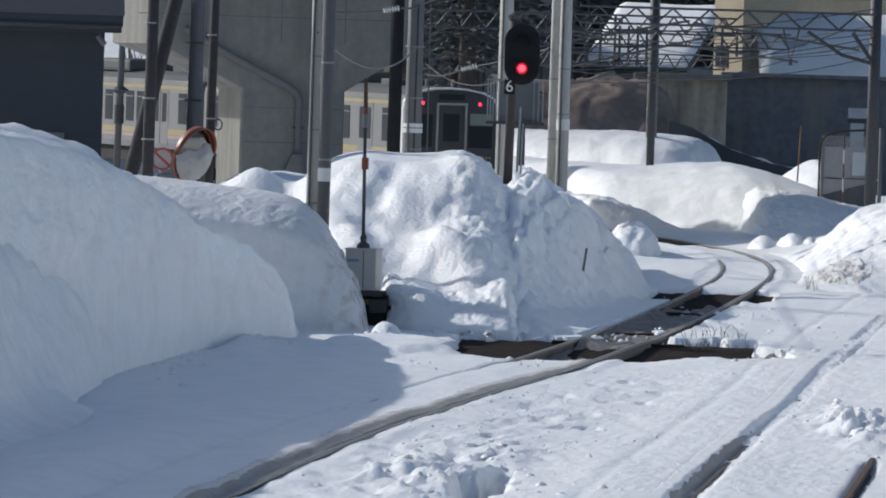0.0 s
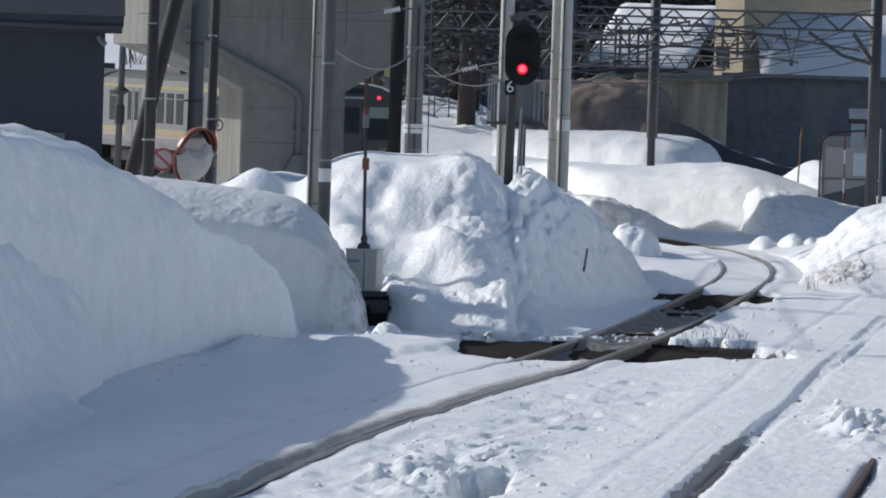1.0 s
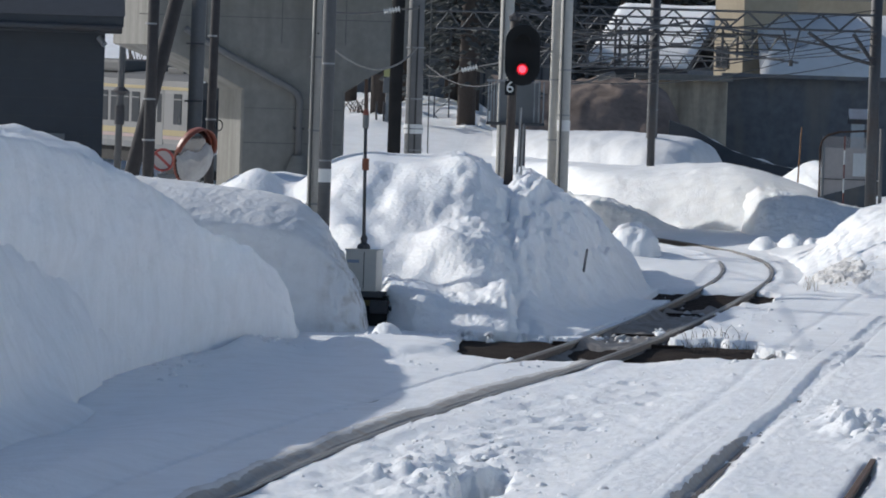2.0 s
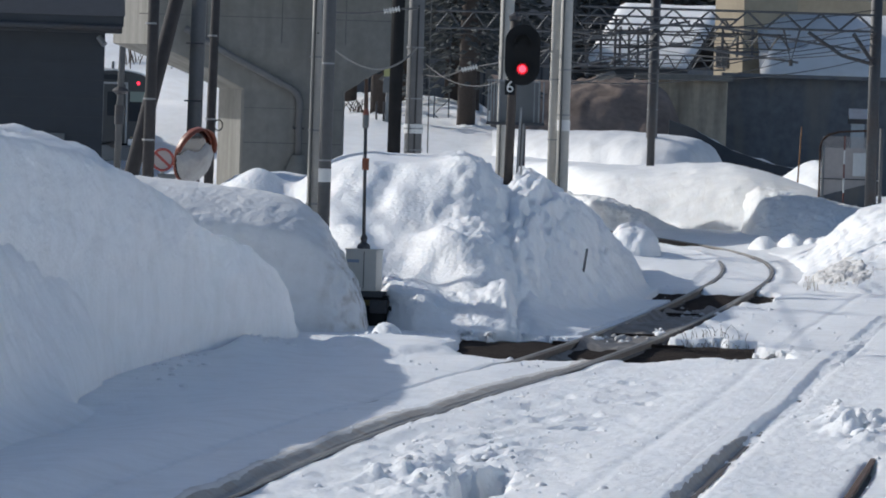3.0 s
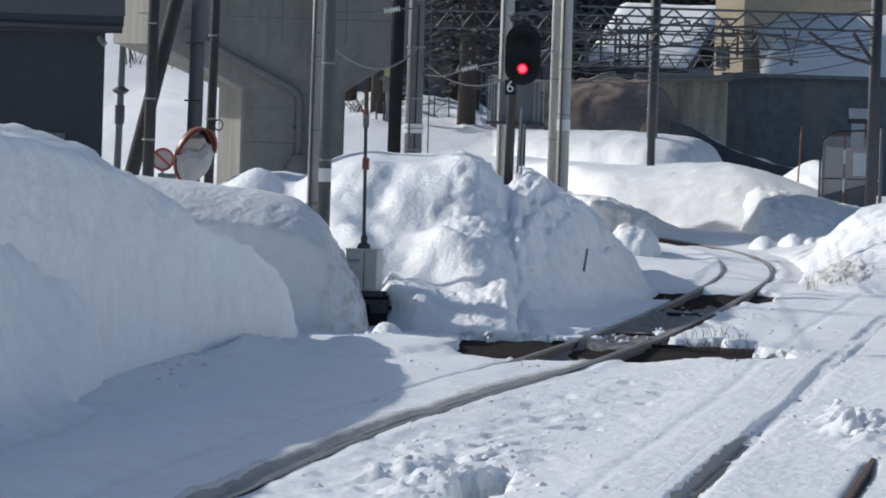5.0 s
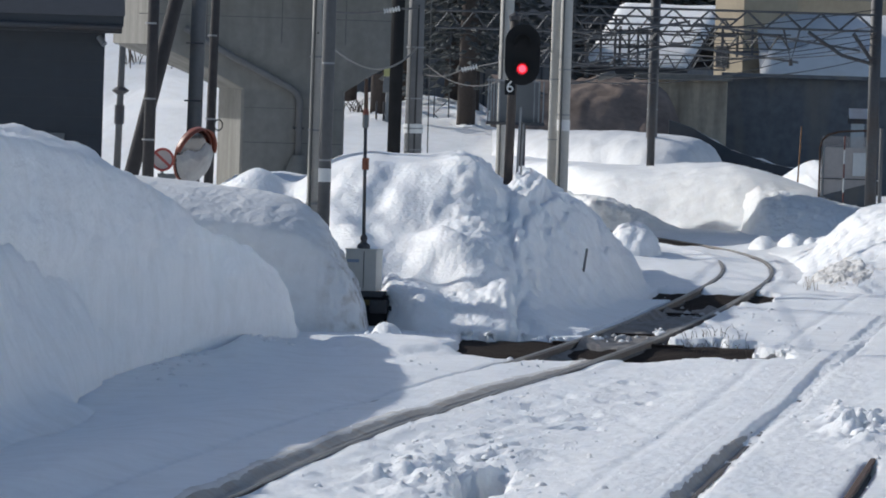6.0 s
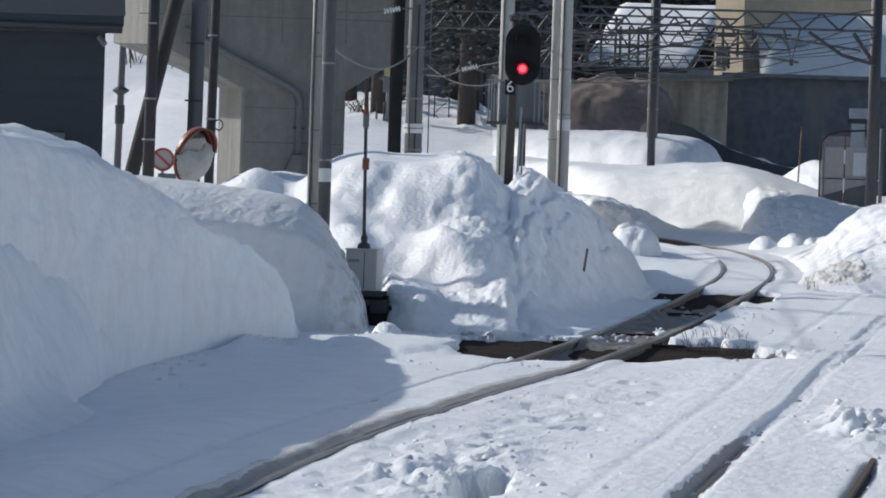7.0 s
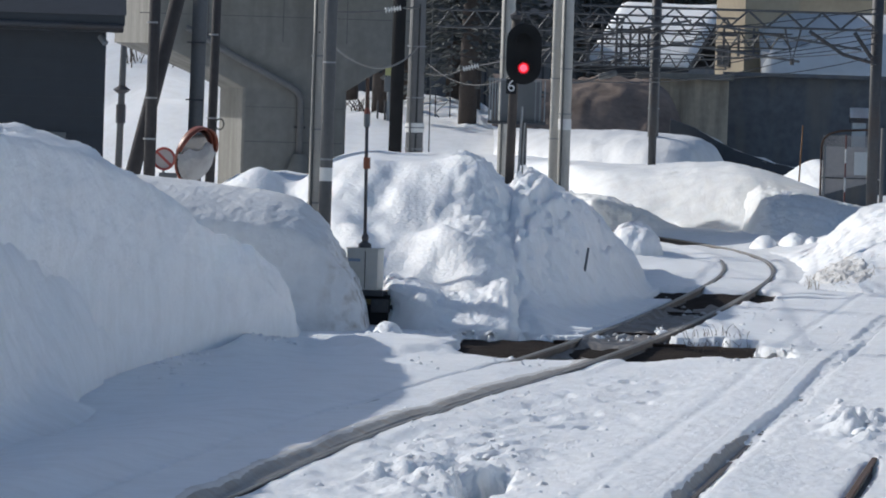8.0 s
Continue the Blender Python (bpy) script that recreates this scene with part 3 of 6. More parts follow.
# ---- snow banks
def bank(name, label, xs, ys, height, mat=SNOW, rough=0.05, seed=100, warp=0.10, group="", front=None, chunk=0.05, size=0.8, fine=0.2, ease=None):
    """A heap of snow as a relief; with front (a function of x) the rows follow the foot of the cut face, close together on it."""
    cols = np.arange(*xs)
    if front is None:
        gy, gx = np.meshgrid(np.arange(*ys), cols, indexing="ij")
    else:
        rows = np.concatenate([[-0.4, -0.15, -0.05], np.arange(0.0, 0.75, 0.028), 0.75 + np.cumsum(np.geomspace(0.03, 0.45, 60))])
        gt, gx = np.meshgrid(rows, cols, indexing="ij")
        gy = gt + front(gx)
    wx = gx + warp * fbm(gx * 1.1, gy * 0.55, seed + 3, 4)
    wy = gy + (warp * 3 * fbm(gx * 1.2, gy * 0.5, seed + 7, 4) if front is None else warp * fbm(gx * 2.0, gy * 0.5, seed + 7, 3))
    gz = height(wx, wy)
    lift = step(-0.02, 0.45, gz)
    gz = gz + lift * (rough * fbm(gx * 0.9, gy * 0.28, seed, 4, 0.42))
    # push the skin in and out along its own direction
    du = np.stack([np.gradient(g, axis=1) for g in (gx, gy, gz)], -1)
    dv = np.stack([np.gradient(g, axis=0) for g in (gx, gy, gz)], -1)
    n = np.cross(du, dv)
    n /= np.linalg.norm(n, axis=-1, keepdims=True) + 1e-9
    f = 1.0 / size
    d = 0.3 * chunk + chunk * fbm3(gx * f, gy * f * 0.7, gz * f * 1.2, seed + 50, 4, 0.5)
    d = d + chunk * fine * fbm3(gx * f * 5, gy * f * 3, gz * f * 6, seed + 70, 3, 0.6) - chunk * 0.8 * np.clip(np.abs(fbm3(gx * f * 1.7, gy * f, gz * f * 1.7, seed + 90, 3)) - 0.22, 0, 1) * 2
    d = (d * lift * (1 if ease is None else ease(gx)))[..., None]
    ob = sheet(name, gx + n[..., 0:1][..., 0] * d[..., 0], gy + n[..., 1] * d[..., 0], gz - 0.02 + n[..., 2] * d[..., 0], mat, -0.28)
    return tagged(ob, label, "snow bank", group, "stuff")


def face(front, crest, y, width, cut, back, fall, lean=0.10):
    """Profile of a ploughed bank: a cut face of share cut at the front, then rounding up over width, level, and falling off after back."""
    t = np.clip((y - front) / width, 0, 1)
    g = cut * step(0, lean, t) + (1 - cut) * (1 - (1 - t) ** 2.2)
    g = g * (1 - 0.75 * step(0, fall, y - front - back))
    return np.where(y < front, -0.4, crest * g - 0.4 * step(0.04, 0, t))


def bank_apron(x, y):
    xs = x + 0.3 * step(93, 84, y) + 0.5 * step(84, 72, y)
    flare = spline([(-16, 4.4), (-8, 4.0), (-6.5, 3.55), (-6, 3.2), (-5.6, 2.75), (-5.2, 2.1), (-4.9, 1.45), (-4.65, 0.80), (-4.45, 0.36), (-4.2, 0.16), (-3.8, -0.02), (-3.5, -0.4)], xs)
    blunt = spline([(-16, 4.4), (-8, 4.0), (-6.5, 3.5), (-6, 3.12), (-5.6, 2.6), (-5.2, 2.0), (-4.85, 1.6), (-4.55, 1.15), (-4.33, 0.7), (-4.2, 0.3), (-4.14, 0.0), (-4.08, -0.4), (-3.5, -0.4)], x + 0.22 + 0.02 * (93 - y) + 0.05 * vnoise(xs * 0, y * 0.9, 108))
    side = flare + (blunt - flare) * step(84, 90, y)
    return np.where(side > 0, side * step(97.5, 94.0, y), side)


def wall_front(x):
    return spline([(-6.4, 78.4), (-5.4, 86.0), (-4.4, 93.4), (-3.4, 100.6), (-2.8, 103.8), (-2.45, 105.2), (-2.25, 106.3), (-1.9, 109.5)], x) - 0.16 * step(-3.3, -3.0, x) * step(-2.4, -2.9, x)


def bank_wall(x, y):
    crest = spline([(-16, 4.2), (-8, 3.8), (-5.97, 3.36), (-4.9, 2.95), (-4.54, 2.74), (-3.8, 2.18), (-3.3, 1.80), (-2.95, 1.60), (-2.6, 1.28), (-2.43, 1.0), (-2.3, 0.6), (-2.22, 0.1), (-2.1, -0.5)], x)
    end = step(-4.3, -3.5, x)
    return face(wall_front(x), crest * (1 + 0.05 * end), y, 3.4 - 1.4 * end, 0.50, 3.6 + 5.4 * step(-4.3, -5.2, x) - 2.7 * end, 5.0 - 3.2 * end, 0.16)


def round_front(x):
    return spline([(-6, 110.6), (-2.6, 110.7), (-2.0, 110.7), (-1.5, 110.8), (-1.2, 111.2), (-0.95, 112.4)], x)


def bank_round(x, y):
    crest = spline([(-6, 2.38), (-4.04, 2.25), (-3.3, 2.18), (-2.71, 2.12), (-2.1, 1.88), (-1.9, 1.66), (-1.7, 1.3), (-1.56, 1.0), (-1.39, 0.6), (-1.2, 0.1), (-1.05, -0.5)], x)
    z = face(round_front(x), crest, y, 2.6, 0.62, 2.8, 2.6, 0.2)
    return z + 0.22 * fbm(x * 3.6, y * 2.4, 137, 4, 0.6) * step(-2.0, -1.6, x) * step(0.1, 0.4, z)


def long_front(x):
    return spline([(-4, 116.0), (-2.6, 115.8), (-1.6, 115.5), (-0.8, 115.1), (0.0, 114.7), (0.5, 114.4), (0.9, 114.8), (1.5, 116.6), (2.4, 121.0), (3.2, 127.0), (3.8, 133.0), (4.2, 139), (4.6, 150)], x)


def bank_long(x, y):
    crest = spline([(-4, 2.0), (-3.6, 2.04), (-3.17, 2.08), (-2.6, 2.05), (-2.14, 2.36), (-1.5, 2.56), (-0.8, 2.54), (-0.2, 2.54), (0.32, 2.58), (0.75, 2.36), (0.95, 2.12), (1.12, 2.0), (1.40, 2.20), (1.70, 2.14), (2.1, 1.88), (2.55, 1.58), (2.9, 1.34), (3.2, 1.06), (3.45, 0.80), (3.75, 0.55), (4.05, 0.1), (4.5, -0.5)], x)
    front = long_front(x)
    # a broad sunlit lobe: a low cut foot, a gentle slope, a rounded step up to the crest
    t = np.clip((y - front) / 8.0, 0, 1)
    ledge = 0.05 * vnoise(x * 1.3, x * 0, 165)
    g = 0.13 * step(0, 0.05, t) + 0.65 * np.clip(t / 0.62, 0, 1) ** 0.85 + 0.22 * step(0.60 + ledge, 0.84 + ledge, t)
    lobe = crest * g - 0.4 * step(0.03, 0, t)
    # the flank that follows the curve
    q = np.clip((y - front + 2.0) / 9.5, 0, 1)
    flank = crest * (0.35 * q + 0.65 * q * q * (3 - 2 * q)) - 0.3 * step(0.04, 0, q)
    z = np.where(y < front, -0.4, lobe)
    z = z + (flank - z) * step(0.75, 1.5, x)
    z = z * (1 - 0.75 * step(0, 14, y - front - 20))
    # swells of the lobe: a bulge low on its sunny side, a broken ledge below the crest
    z = z + 0.22 * bump2(x, y, 0.2, 116.6, 0.6, 1.3) + 0.10 * bump2(x, y, -1.4, 117.6, 0.8, 1.4) - 0.10 * bump2(x, y, -0.55, 117.4, 0.45, 0.9)
    z = z + 0.16 * bump2(x, y, 0.0, 120.6, 0.75, 0.8) - 0.12 * bump2(x, y, 0.3, 119.4, 0.9, 0.6)
    z = z + 0.25 * bump2(x, y, -3.25, 122.6, 0.42, 3.5) + 0.26 * bump2(x, y, 1.12, 117.6, 0.30, 1.7) + 0.16 * bump2(x, y, 1.55, 119.5, 0.28, 1.6)
    z = z + 0.22 * fbm(x * 1.5 + 0.25 * y, y * 0.7, 177, 2) * step(0.4, 0.9, z) * step(0.9, 0.3, x) * step(6.2, 4.8, y - front)
    up = step(0.5, 1.4, z)
    z = z + up * step(-0.3, 0.6, x) * ((0.10 - 0.05 * step(0.7, 1.2, x)) * fbm(x * 2.6, y * 2.2, 171, 4, 0.6) + (0.06 - 0.03 * step(0.7, 1.2, x)) * fbm(x * 6.5, y * 5, 175, 3, 0.6))
    # ridges slanting down the flank, a hollow melted into it
    rid = 1 - np.abs(fbm(x * 2.6 - 0.28 * y, y * 0.22 + x * 0.4, 181, 3, 0.55)) * 2.6
    z = z + step(0.6, 1.3, x) * step(3.7, 2.9, x) * (0.20 * (np.clip(rid, 0, 1) - 0.35) * step(0.25, 0.9, z) + 0.05 * up * np.clip(fbm(x * 6.5, y * 4.5, 185, 3, 0.6), -0.1, 1))
    z = z - 0.4 * bump2(x, y, 2.74, 124.6, 0.15, 0.8)
    # the slope of slid snow between the flank and the rail
    e = right_rail(y) - GAUGE - 0.10 - x
    apron = -0.30 + 0.33 * step(0.0, 0.10, e) + 0.85 * step(0.1, 2.6, e)
    inside = step(0.4, 1.6, x) * step(111.7, 113.2, y + 0.6 * fbm(x * 2, y, 163, 3)) * step(134, 129, y)
    apron = (apron + 0.4) * inside - 0.4
    k = 0.05 + 0.75 * step(0.1, 0.6, apron)
    h = np.clip(0.5 + 0.5 * (z - apron) / k, 0, 1)
    return np.maximum(z * h + apron * (1 - h) + k * h * (1 - h), np.maximum(z, apron)) * (np.maximum(z, apron) > 0) + np.minimum(np.maximum(z, apron), 0)


def bank_d(x, y):
    front = spline([(0, 214), (2.3, 209), (3.3, 201), (3.9, 195), (4.5, 191.5), (5.2, 190), (6, 188.8), (7, 187.4), (8, 186), (9, 184.8), (10, 183.6), (14, 180)], x)
    crest = spline([(0, 1.3), (3.3, 1.38), (6, 1.42), (7.4, 1.58), (8.2, 1.62), (9.3, 1.38), (10.2, 1.08), (11, 0.9), (14, 0.85)], x)
    return face(front, crest, y, 10, 0.03, 20, 8)


def heap_front(x):
    return spline([(6.6, 183.4), (7.7, 182.2), (8.2, 181.6), (8.7, 181.1), (9.5, 180.5), (12, 180)], x)


def bank_e(x, y):
    crest = spline([(6.6, -0.2), (7.2, 0.0), (7.9, 0.12), (8.04, 0.62), (8.18, 0.95), (8.6, 1.16), (9.3, 1.1), (10.4, 0.87), (11.2, 0.66), (12, 0.5)], x)
    return face(heap_front(x), crest, y, 5.0, 0.30, 7, 6, 0.3)


def berm_front(x):
    return spline([(2.6, 200), (3.4, 192), (4.0, 188.6), (4.8, 187), (5.6, 186.3), (7.6, 186)], x)


def bank_m(x, y):
    crest = spline([(2.6, 0.70), (3.6, 0.76), (4.3, 0.72), (4.9, 0.58), (5.4, 0.38), (5.9, 0.18), (6.4, 0.02), (6.8, -0.3), (7.6, -0.4)], x)
    return face(berm_front(x), crest, y, 2.6, 0.7, 3.5, 3, 0.3)


def bank_g(x, y):
    front = spline([(6.9, 139.5), (7.55, 138.5), (8.0, 138), (9.0, 137.6), (10.5, 140), (13, 146)], x)
    crest = spline([(6.9, 0.25), (7.6, 0.42), (8.2, 0.6), (8.6, 0.76), (9.0, 1.0), (9.35, 1.24), (9.9, 1.44), (10.5, 1.5), (13, 1.4)], x)
    u = x - right_rail(y)
    return face(front, crest, y, 16, 0.18, 20, 10) * step(0.25, 1.9, u) - 0.3 * step(0.8, 0.3, u)


def bank_h(x, y):
    front = spline([(1.5, 224), (4, 218), (8, 216), (8.7, 219), (9.2, 224)], x)
    crest = spline([(1.5, 2.1), (4, 2.2), (7, 2.2), (8.2, 2.02), (8.7, 1.7), (9.1, 0.9), (9.3, 0)], x)
    return face(front, crest, y, 7, 0.25, 12, 10, 0.5)


def bank_i(x, y):
    z = -0.4 + 0 * x
    for cx, cy, rx, ry, h in [(7.8, 171, 0.44, 1.8, 0.30), (8.45, 170, 0.44, 1.8, 0.38), (8.85, 169.4, 0.3, 1.6, 0.34), (9.2, 168, 0.45, 1.8, 0.42)]:
        z = np.maximum(z, -0.3 + (h + 0.3) * np.clip(1 - ((x - cx) / rx) ** 2 - ((y - cy) / ry) ** 2, 0, 1) ** 0.5)
    return z


def toe_front(x):
    return spline([(-1.2, 115.5), (-0.95, 114.2), (-0.6, 113.2), (0.0, 112.7), (0.8, 112.2), (1.2, 112.5), (1.5, 114)], x)


def bank_toe(x, y):
    crest = spline([(-1.2, -0.3), (-0.95, 0.62), (-0.6, 0.70), (-0.2, 0.66), (0.2, 0.60), (0.55, 0.68), (0.9, 0.80), (1.06, 0.78), (1.17, 0.42), (1.3, 0.1), (1.45, -0.3)], x)
    return face(toe_front(x), crest, y, 1.8 + 0.9 * step(-0.2, 0.3, x), 0.62 - 0.36 * step(-0.35, 0.15, x), 3.0, 3.0, 0.25 + 0.5 * step(0.0, 0.7, x))


def bank_k(x, y):
    q = np.abs((x - 4.40) / 0.62) ** 2.6 + np.abs((y - 163) / 3.4) ** 3
    return -0.3 + (0.95 + 0.16 * (4.4 - x)) * np.clip(1 - q, 0, 1) ** 0.45


def bank_l(x, y):
    front = spline([(9.2, 214), (9.8, 209), (10.6, 207), (14, 206)], x)
    crest = spline([(9.2, 0.2), (9.9, 0.7), (10.6, 1.3), (11.3, 1.62), (11.8, 1.5), (12.4, 0.9), (14, 0.6)], x)
    return face(front, crest, y, 6, 0.2, 8, 6)


def bank_j(x, y):
    """A clod by the cabinet."""
    z = -0.4 + 0 * x
    for cx, cy, rx, ry, h in [(-0.83, 109.6, 0.28, 0.9, 0.24)]:
        z = np.maximum(z, -0.3 + (h + 0.3) * np.clip(1 - ((x - cx) / rx) ** 2 - ((y - cy) / ry) ** 2, 0, 1) ** 0.35)
    return z


bank("snow_bank", "sunlit snow heap behind a marker rod", (9.1, 14, 0.06), (205.5, 222, 0.25), bank_l, rough=0.06, seed=350, warp=0.05, group="snow banks")
bank("snow_bank", "near end of a high snow bank, in shade", (-16, -2.3, 0.05), (52, 99, 0.15), bank_apron, rough=0.05, seed=100, warp=0.012, group="snow banks", chunk=0.09, size=0.8, fine=0.2)
bank("snow_bank", "high ploughed snow bank with a smooth shaded cut face", (-9, -1.9, 0.028), None, bank_wall, rough=0.04, seed=110, warp=0.012, group="snow banks", front=wall_front, chunk=0.075, size=0.8, fine=0.25)
bank("snow_bank", "rounded snow bank with a grey dirt-specked end", (-6, -0.9, 0.024), None, bank_round, SNOW_SPECKED, rough=0.04, seed=130, warp=0.05, group="snow banks", front=round_front, chunk=0.075, size=0.45, fine=0.4, ease=lambda x: 0.3 + 1.2 * step(-2.2, -1.6, x))
bank("snow_bank", "long lumpy snow bank beside the curve", (-4, 4.6, 0.032), (111.4, 152, 0.085), bank_long, rough=0.05, seed=160, warp=0.10, group="snow banks", chunk=0.075, size=0.6, fine=0.42, ease=lambda x: 0.18 + 0.70 * step(0.3, 1.1, x))
bank("snow_bank", "broken snow cut off at the long bank's foot", (-1.2, 1.5, 0.02), None, bank_toe, rough=0.10, seed=330, warp=0.08, group="snow banks", front=toe_front, chunk=0.09, size=0.45, fine=0.4)
bank("snow_bank", "rounded snow block at the far end of the long bank", (3.3, 5.3, 0.025), (158.5, 168, 0.08), bank_k, rough=0.16, seed=340, warp=0.16, group="snow banks", chunk=0.10, size=0.5, fine=0.4)
bank("snow_bank", "sunlit far snow bank beyond the curve", (0, 14, 0.07), (180, 232, 0.25), bank_d, rough=0.07, seed=190, warp=0.10, group="snow banks", chunk=0.05, size=1.6, fine=0.35)
bank("snow_bank", "shaded rounded snow heap beside the fence", (6.5, 12, 0.035), None, bank_e, rough=0.09, seed=210, warp=0.09, group="snow banks", front=heap_front, chunk=0.09, size=0.7, fine=0.45)
bank("snow_bank", "low shaded berm of cleared snow along the curve", (2.6, 7.6, 0.035), None, bank_m, SNOW, rough=0.08, seed=360, warp=0.10, group="snow banks", front=berm_front, chunk=0.09, size=0.55, fine=0.5)
bank("snow_bank", "sunlit snow heap with dead stems", (6.4, 13, 0.05), (136.5, 172, 0.16), bank_g, rough=0.08, seed=250, warp=0.07, group="snow banks", chunk=0.09, size=0.8, fine=0.4)
bank("snow_bank", "flat-topped snow mound under the retaining wall", (1.5, 9.5, 0.07), (212, 242, 0.25), bank_h, SNOW_DIM, rough=0.05, seed=270, group="snow banks")
bank("snow_clods", "round lumps of thrown snow", (7.3, 9.5, 0.04), (165, 174, 0.15), bank_i, rough=0.08, seed=290, warp=0.08, chunk=0.10, size=0.4, fine=0.4)
bank("snow_clod", "rounded clod of snow before a trackside box", (-1.4, -0.2, 0.02), (107.5, 111.5, 0.06), bank_j, rough=0.06, seed=310, warp=0.10, chunk=0.10, size=0.3, fine=0.4)


# ---- the viaduct pier
def viaduct():
    t = thing("viaduct", "grey concrete railway viaduct, its flared pier sunlit on one side", "viaduct", pose(-4.35, 184.6, 0, 0, 0, 14), kind="structure")

    def sec(x0, x1, d, z, c=0.06, y0=0.0):
        y = d / 2
        return [(x0 + c, y0 - y, z), (x1 - c, y0 - y, z), (x1, y0 - y + c, z), (x1, y0 + y - c, z), (x1 - c, y0 + y, z), (x0 + c, y0 + y, z), (x0, y0 + y - c, z), (x0, y0 - y + c, z)]

    p = part("shaft", loft([sec(-1.38, 1.38, 2.9, -1.0), sec(-1.38, 1.38, 2.9, 3.42)]), CONCRETE, t)
    part("flared_head", loft([sec(-1.38, 1.38, 2.9, 3.42), sec(-2.4, 2.2, 4.2, 3.95, 0.06, 0.6), sec(-3.75, 3.35, 5.6, 4.52, 0.06, 1.2), sec(-3.75, 3.35, 5.6, 6.35, 0.06, 1.2)]), CONCRETE, t)
    part("formwork_joint", box((0, -1.452, 2.05), (2.6, 0.012, 0.02)), POLE_DARK, p)
    for x in (-2.4, -0.4, 1.3):
        part("head_joint", box((x, -1.602, 5.4), (0.018, 0.012, 1.5)), POLE_DARK, t)
    part("head_joint", box((-0.5, -1.602, 5.3), (7.4, 0.012, 0.018)), POLE_DARK, t)
    for k in range(6):
        part("board_mark", box((-1.12 + 0.45 * k, -1.451, 1.6), (0.012, 0.008, 3.5)), CONCRETE, p)
    for z in (1.15, 2.95):
        part("formwork_joint", box((0, -1.452, z), (2.6, 0.010, 0.014)), POLE_DARK, p)
    for k in range(9):
        part("board_mark", box((-3.2 + 0.8 * k, -1.601, 5.4), (0.012, 0.008, 1.6)), CONCRETE, t)
    part("drainpipe", tube([(-3.0, -1.80, 4.95), (-1.7, -1.74, 4.25), (-0.15, -1.62, 3.50), (0.05, -1.58, 3.36), (0.14, -1.54, 3.15), (0.14, -1.54, 0.6)], 0.09, 12), POLE_GREY, t, "grey drainpipe", True)
    for z in (2.45, 1.5):
        part("pipe_clamp", box((0.14, -1.50, z), (0.28, 0.12, 0.06), bevel=0.01), STEEL_DARK, t)
    part("pipe_shoe", tube([(0.14, -1.56, 1.25), (0.14, -1.56, 1.75)], [0.36, 0.16], 14), CONCRETE, t)
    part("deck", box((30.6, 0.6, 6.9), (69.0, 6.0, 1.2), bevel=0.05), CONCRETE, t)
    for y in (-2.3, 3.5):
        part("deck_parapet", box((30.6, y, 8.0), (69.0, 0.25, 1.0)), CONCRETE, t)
    # Slab added above the view; its shadow falls on the far berm.
    part("shade_slab", box((0.9, 6.7, 6.9), (4.4, 6.2, 1.2), bevel=0.05), CONCRETE, t)
    for x in (34, 60):
        part("far_column", box((x, 3.5, 2.6), (2.6, 2.6, 7.4), bevel=0.06), CONCRETE, t)
    return t


viaduct()


# ---- poles
def concrete_pole(x, y, r0, r1, z0, z1, label, bands=(), wrap=None, cable=True, lean=0.0, mat=CONCRETE_POLE):
    t = thing("concrete_pole", label, "utility pole", pose(x, y, 0, 0, lean, 0), group="line poles")
    part("shaft", tube([(0, 0, z0), (0, 0, (z0 + z1) / 2), (0, 0, z1)], [r0, (r0 + r1) / 2, r1], 24), mat, t, smooth=True)
    for z in bands:
        part("steel_band", tube([(0, 0, z), (0, 0, z + 0.03)], r0 + 0.008, 24), GALV, t, "thin steel strap")
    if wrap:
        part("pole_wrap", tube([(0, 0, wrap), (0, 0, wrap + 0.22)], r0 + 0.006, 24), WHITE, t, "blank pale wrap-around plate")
    if cable:
        part("cable_riser", tube([(-r0 * 0.5, -r0 - 0.01, z0), (-r0 * 0.5, -r0 - 0.01, (z0 + z1) / 2), (-r1 * 0.5, -r1 - 0.01, z1)], 0.022, 8), CABLE_GREY, t)
    return t


concrete_pole(-2.149, 115.0, 0.108, 0.085, -0.2, 7.5, "pale sunlit concrete pole with a cable up its side", (1.9, 3.1, 4.3))
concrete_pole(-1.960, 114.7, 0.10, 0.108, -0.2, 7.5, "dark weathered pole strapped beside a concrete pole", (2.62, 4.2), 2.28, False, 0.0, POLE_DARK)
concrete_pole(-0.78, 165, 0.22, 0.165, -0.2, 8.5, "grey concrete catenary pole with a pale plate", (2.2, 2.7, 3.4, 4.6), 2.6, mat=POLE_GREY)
concrete_pole(1.22, 150, 0.16, 0.14, -0.2, 8.0, "concrete pole standing behind the signal", (3.2, 4.4))
concrete_pole(2.12, 140.3, 0.10, 0.085, -0.2, 8.0, "slim concrete pole in the snow bank", (2.8, 4.0), None, False)
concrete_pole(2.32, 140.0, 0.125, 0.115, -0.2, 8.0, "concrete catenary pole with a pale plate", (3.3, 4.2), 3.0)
concrete_pole(6.38, 219, 0.175, 0.15, -0.2, 9.0, "grey pole with a cable in the far snow mound", (3.0, 4.3), mat=POLE_GREY)


def plain_pole(name, label, p0, p1, r0, r1, mat, sides=16):
    t = thing(name, label, "pole", group="line poles")
    mid = [(a + b) / 2 for a, b in zip(p0, p1)]
    part("shaft", tube([p0, mid, p1], [r0, (r0 + r1) / 2, r1], sides), mat, t, smooth=True)
    return t


P262 = plain_pole("wooden_pole", "dark creosoted wooden pole with steel straps", (-4.90, 115.8, -0.2), (-4.859, 115.8, 7.6), 0.103, 0.088, WOOD_POLE)
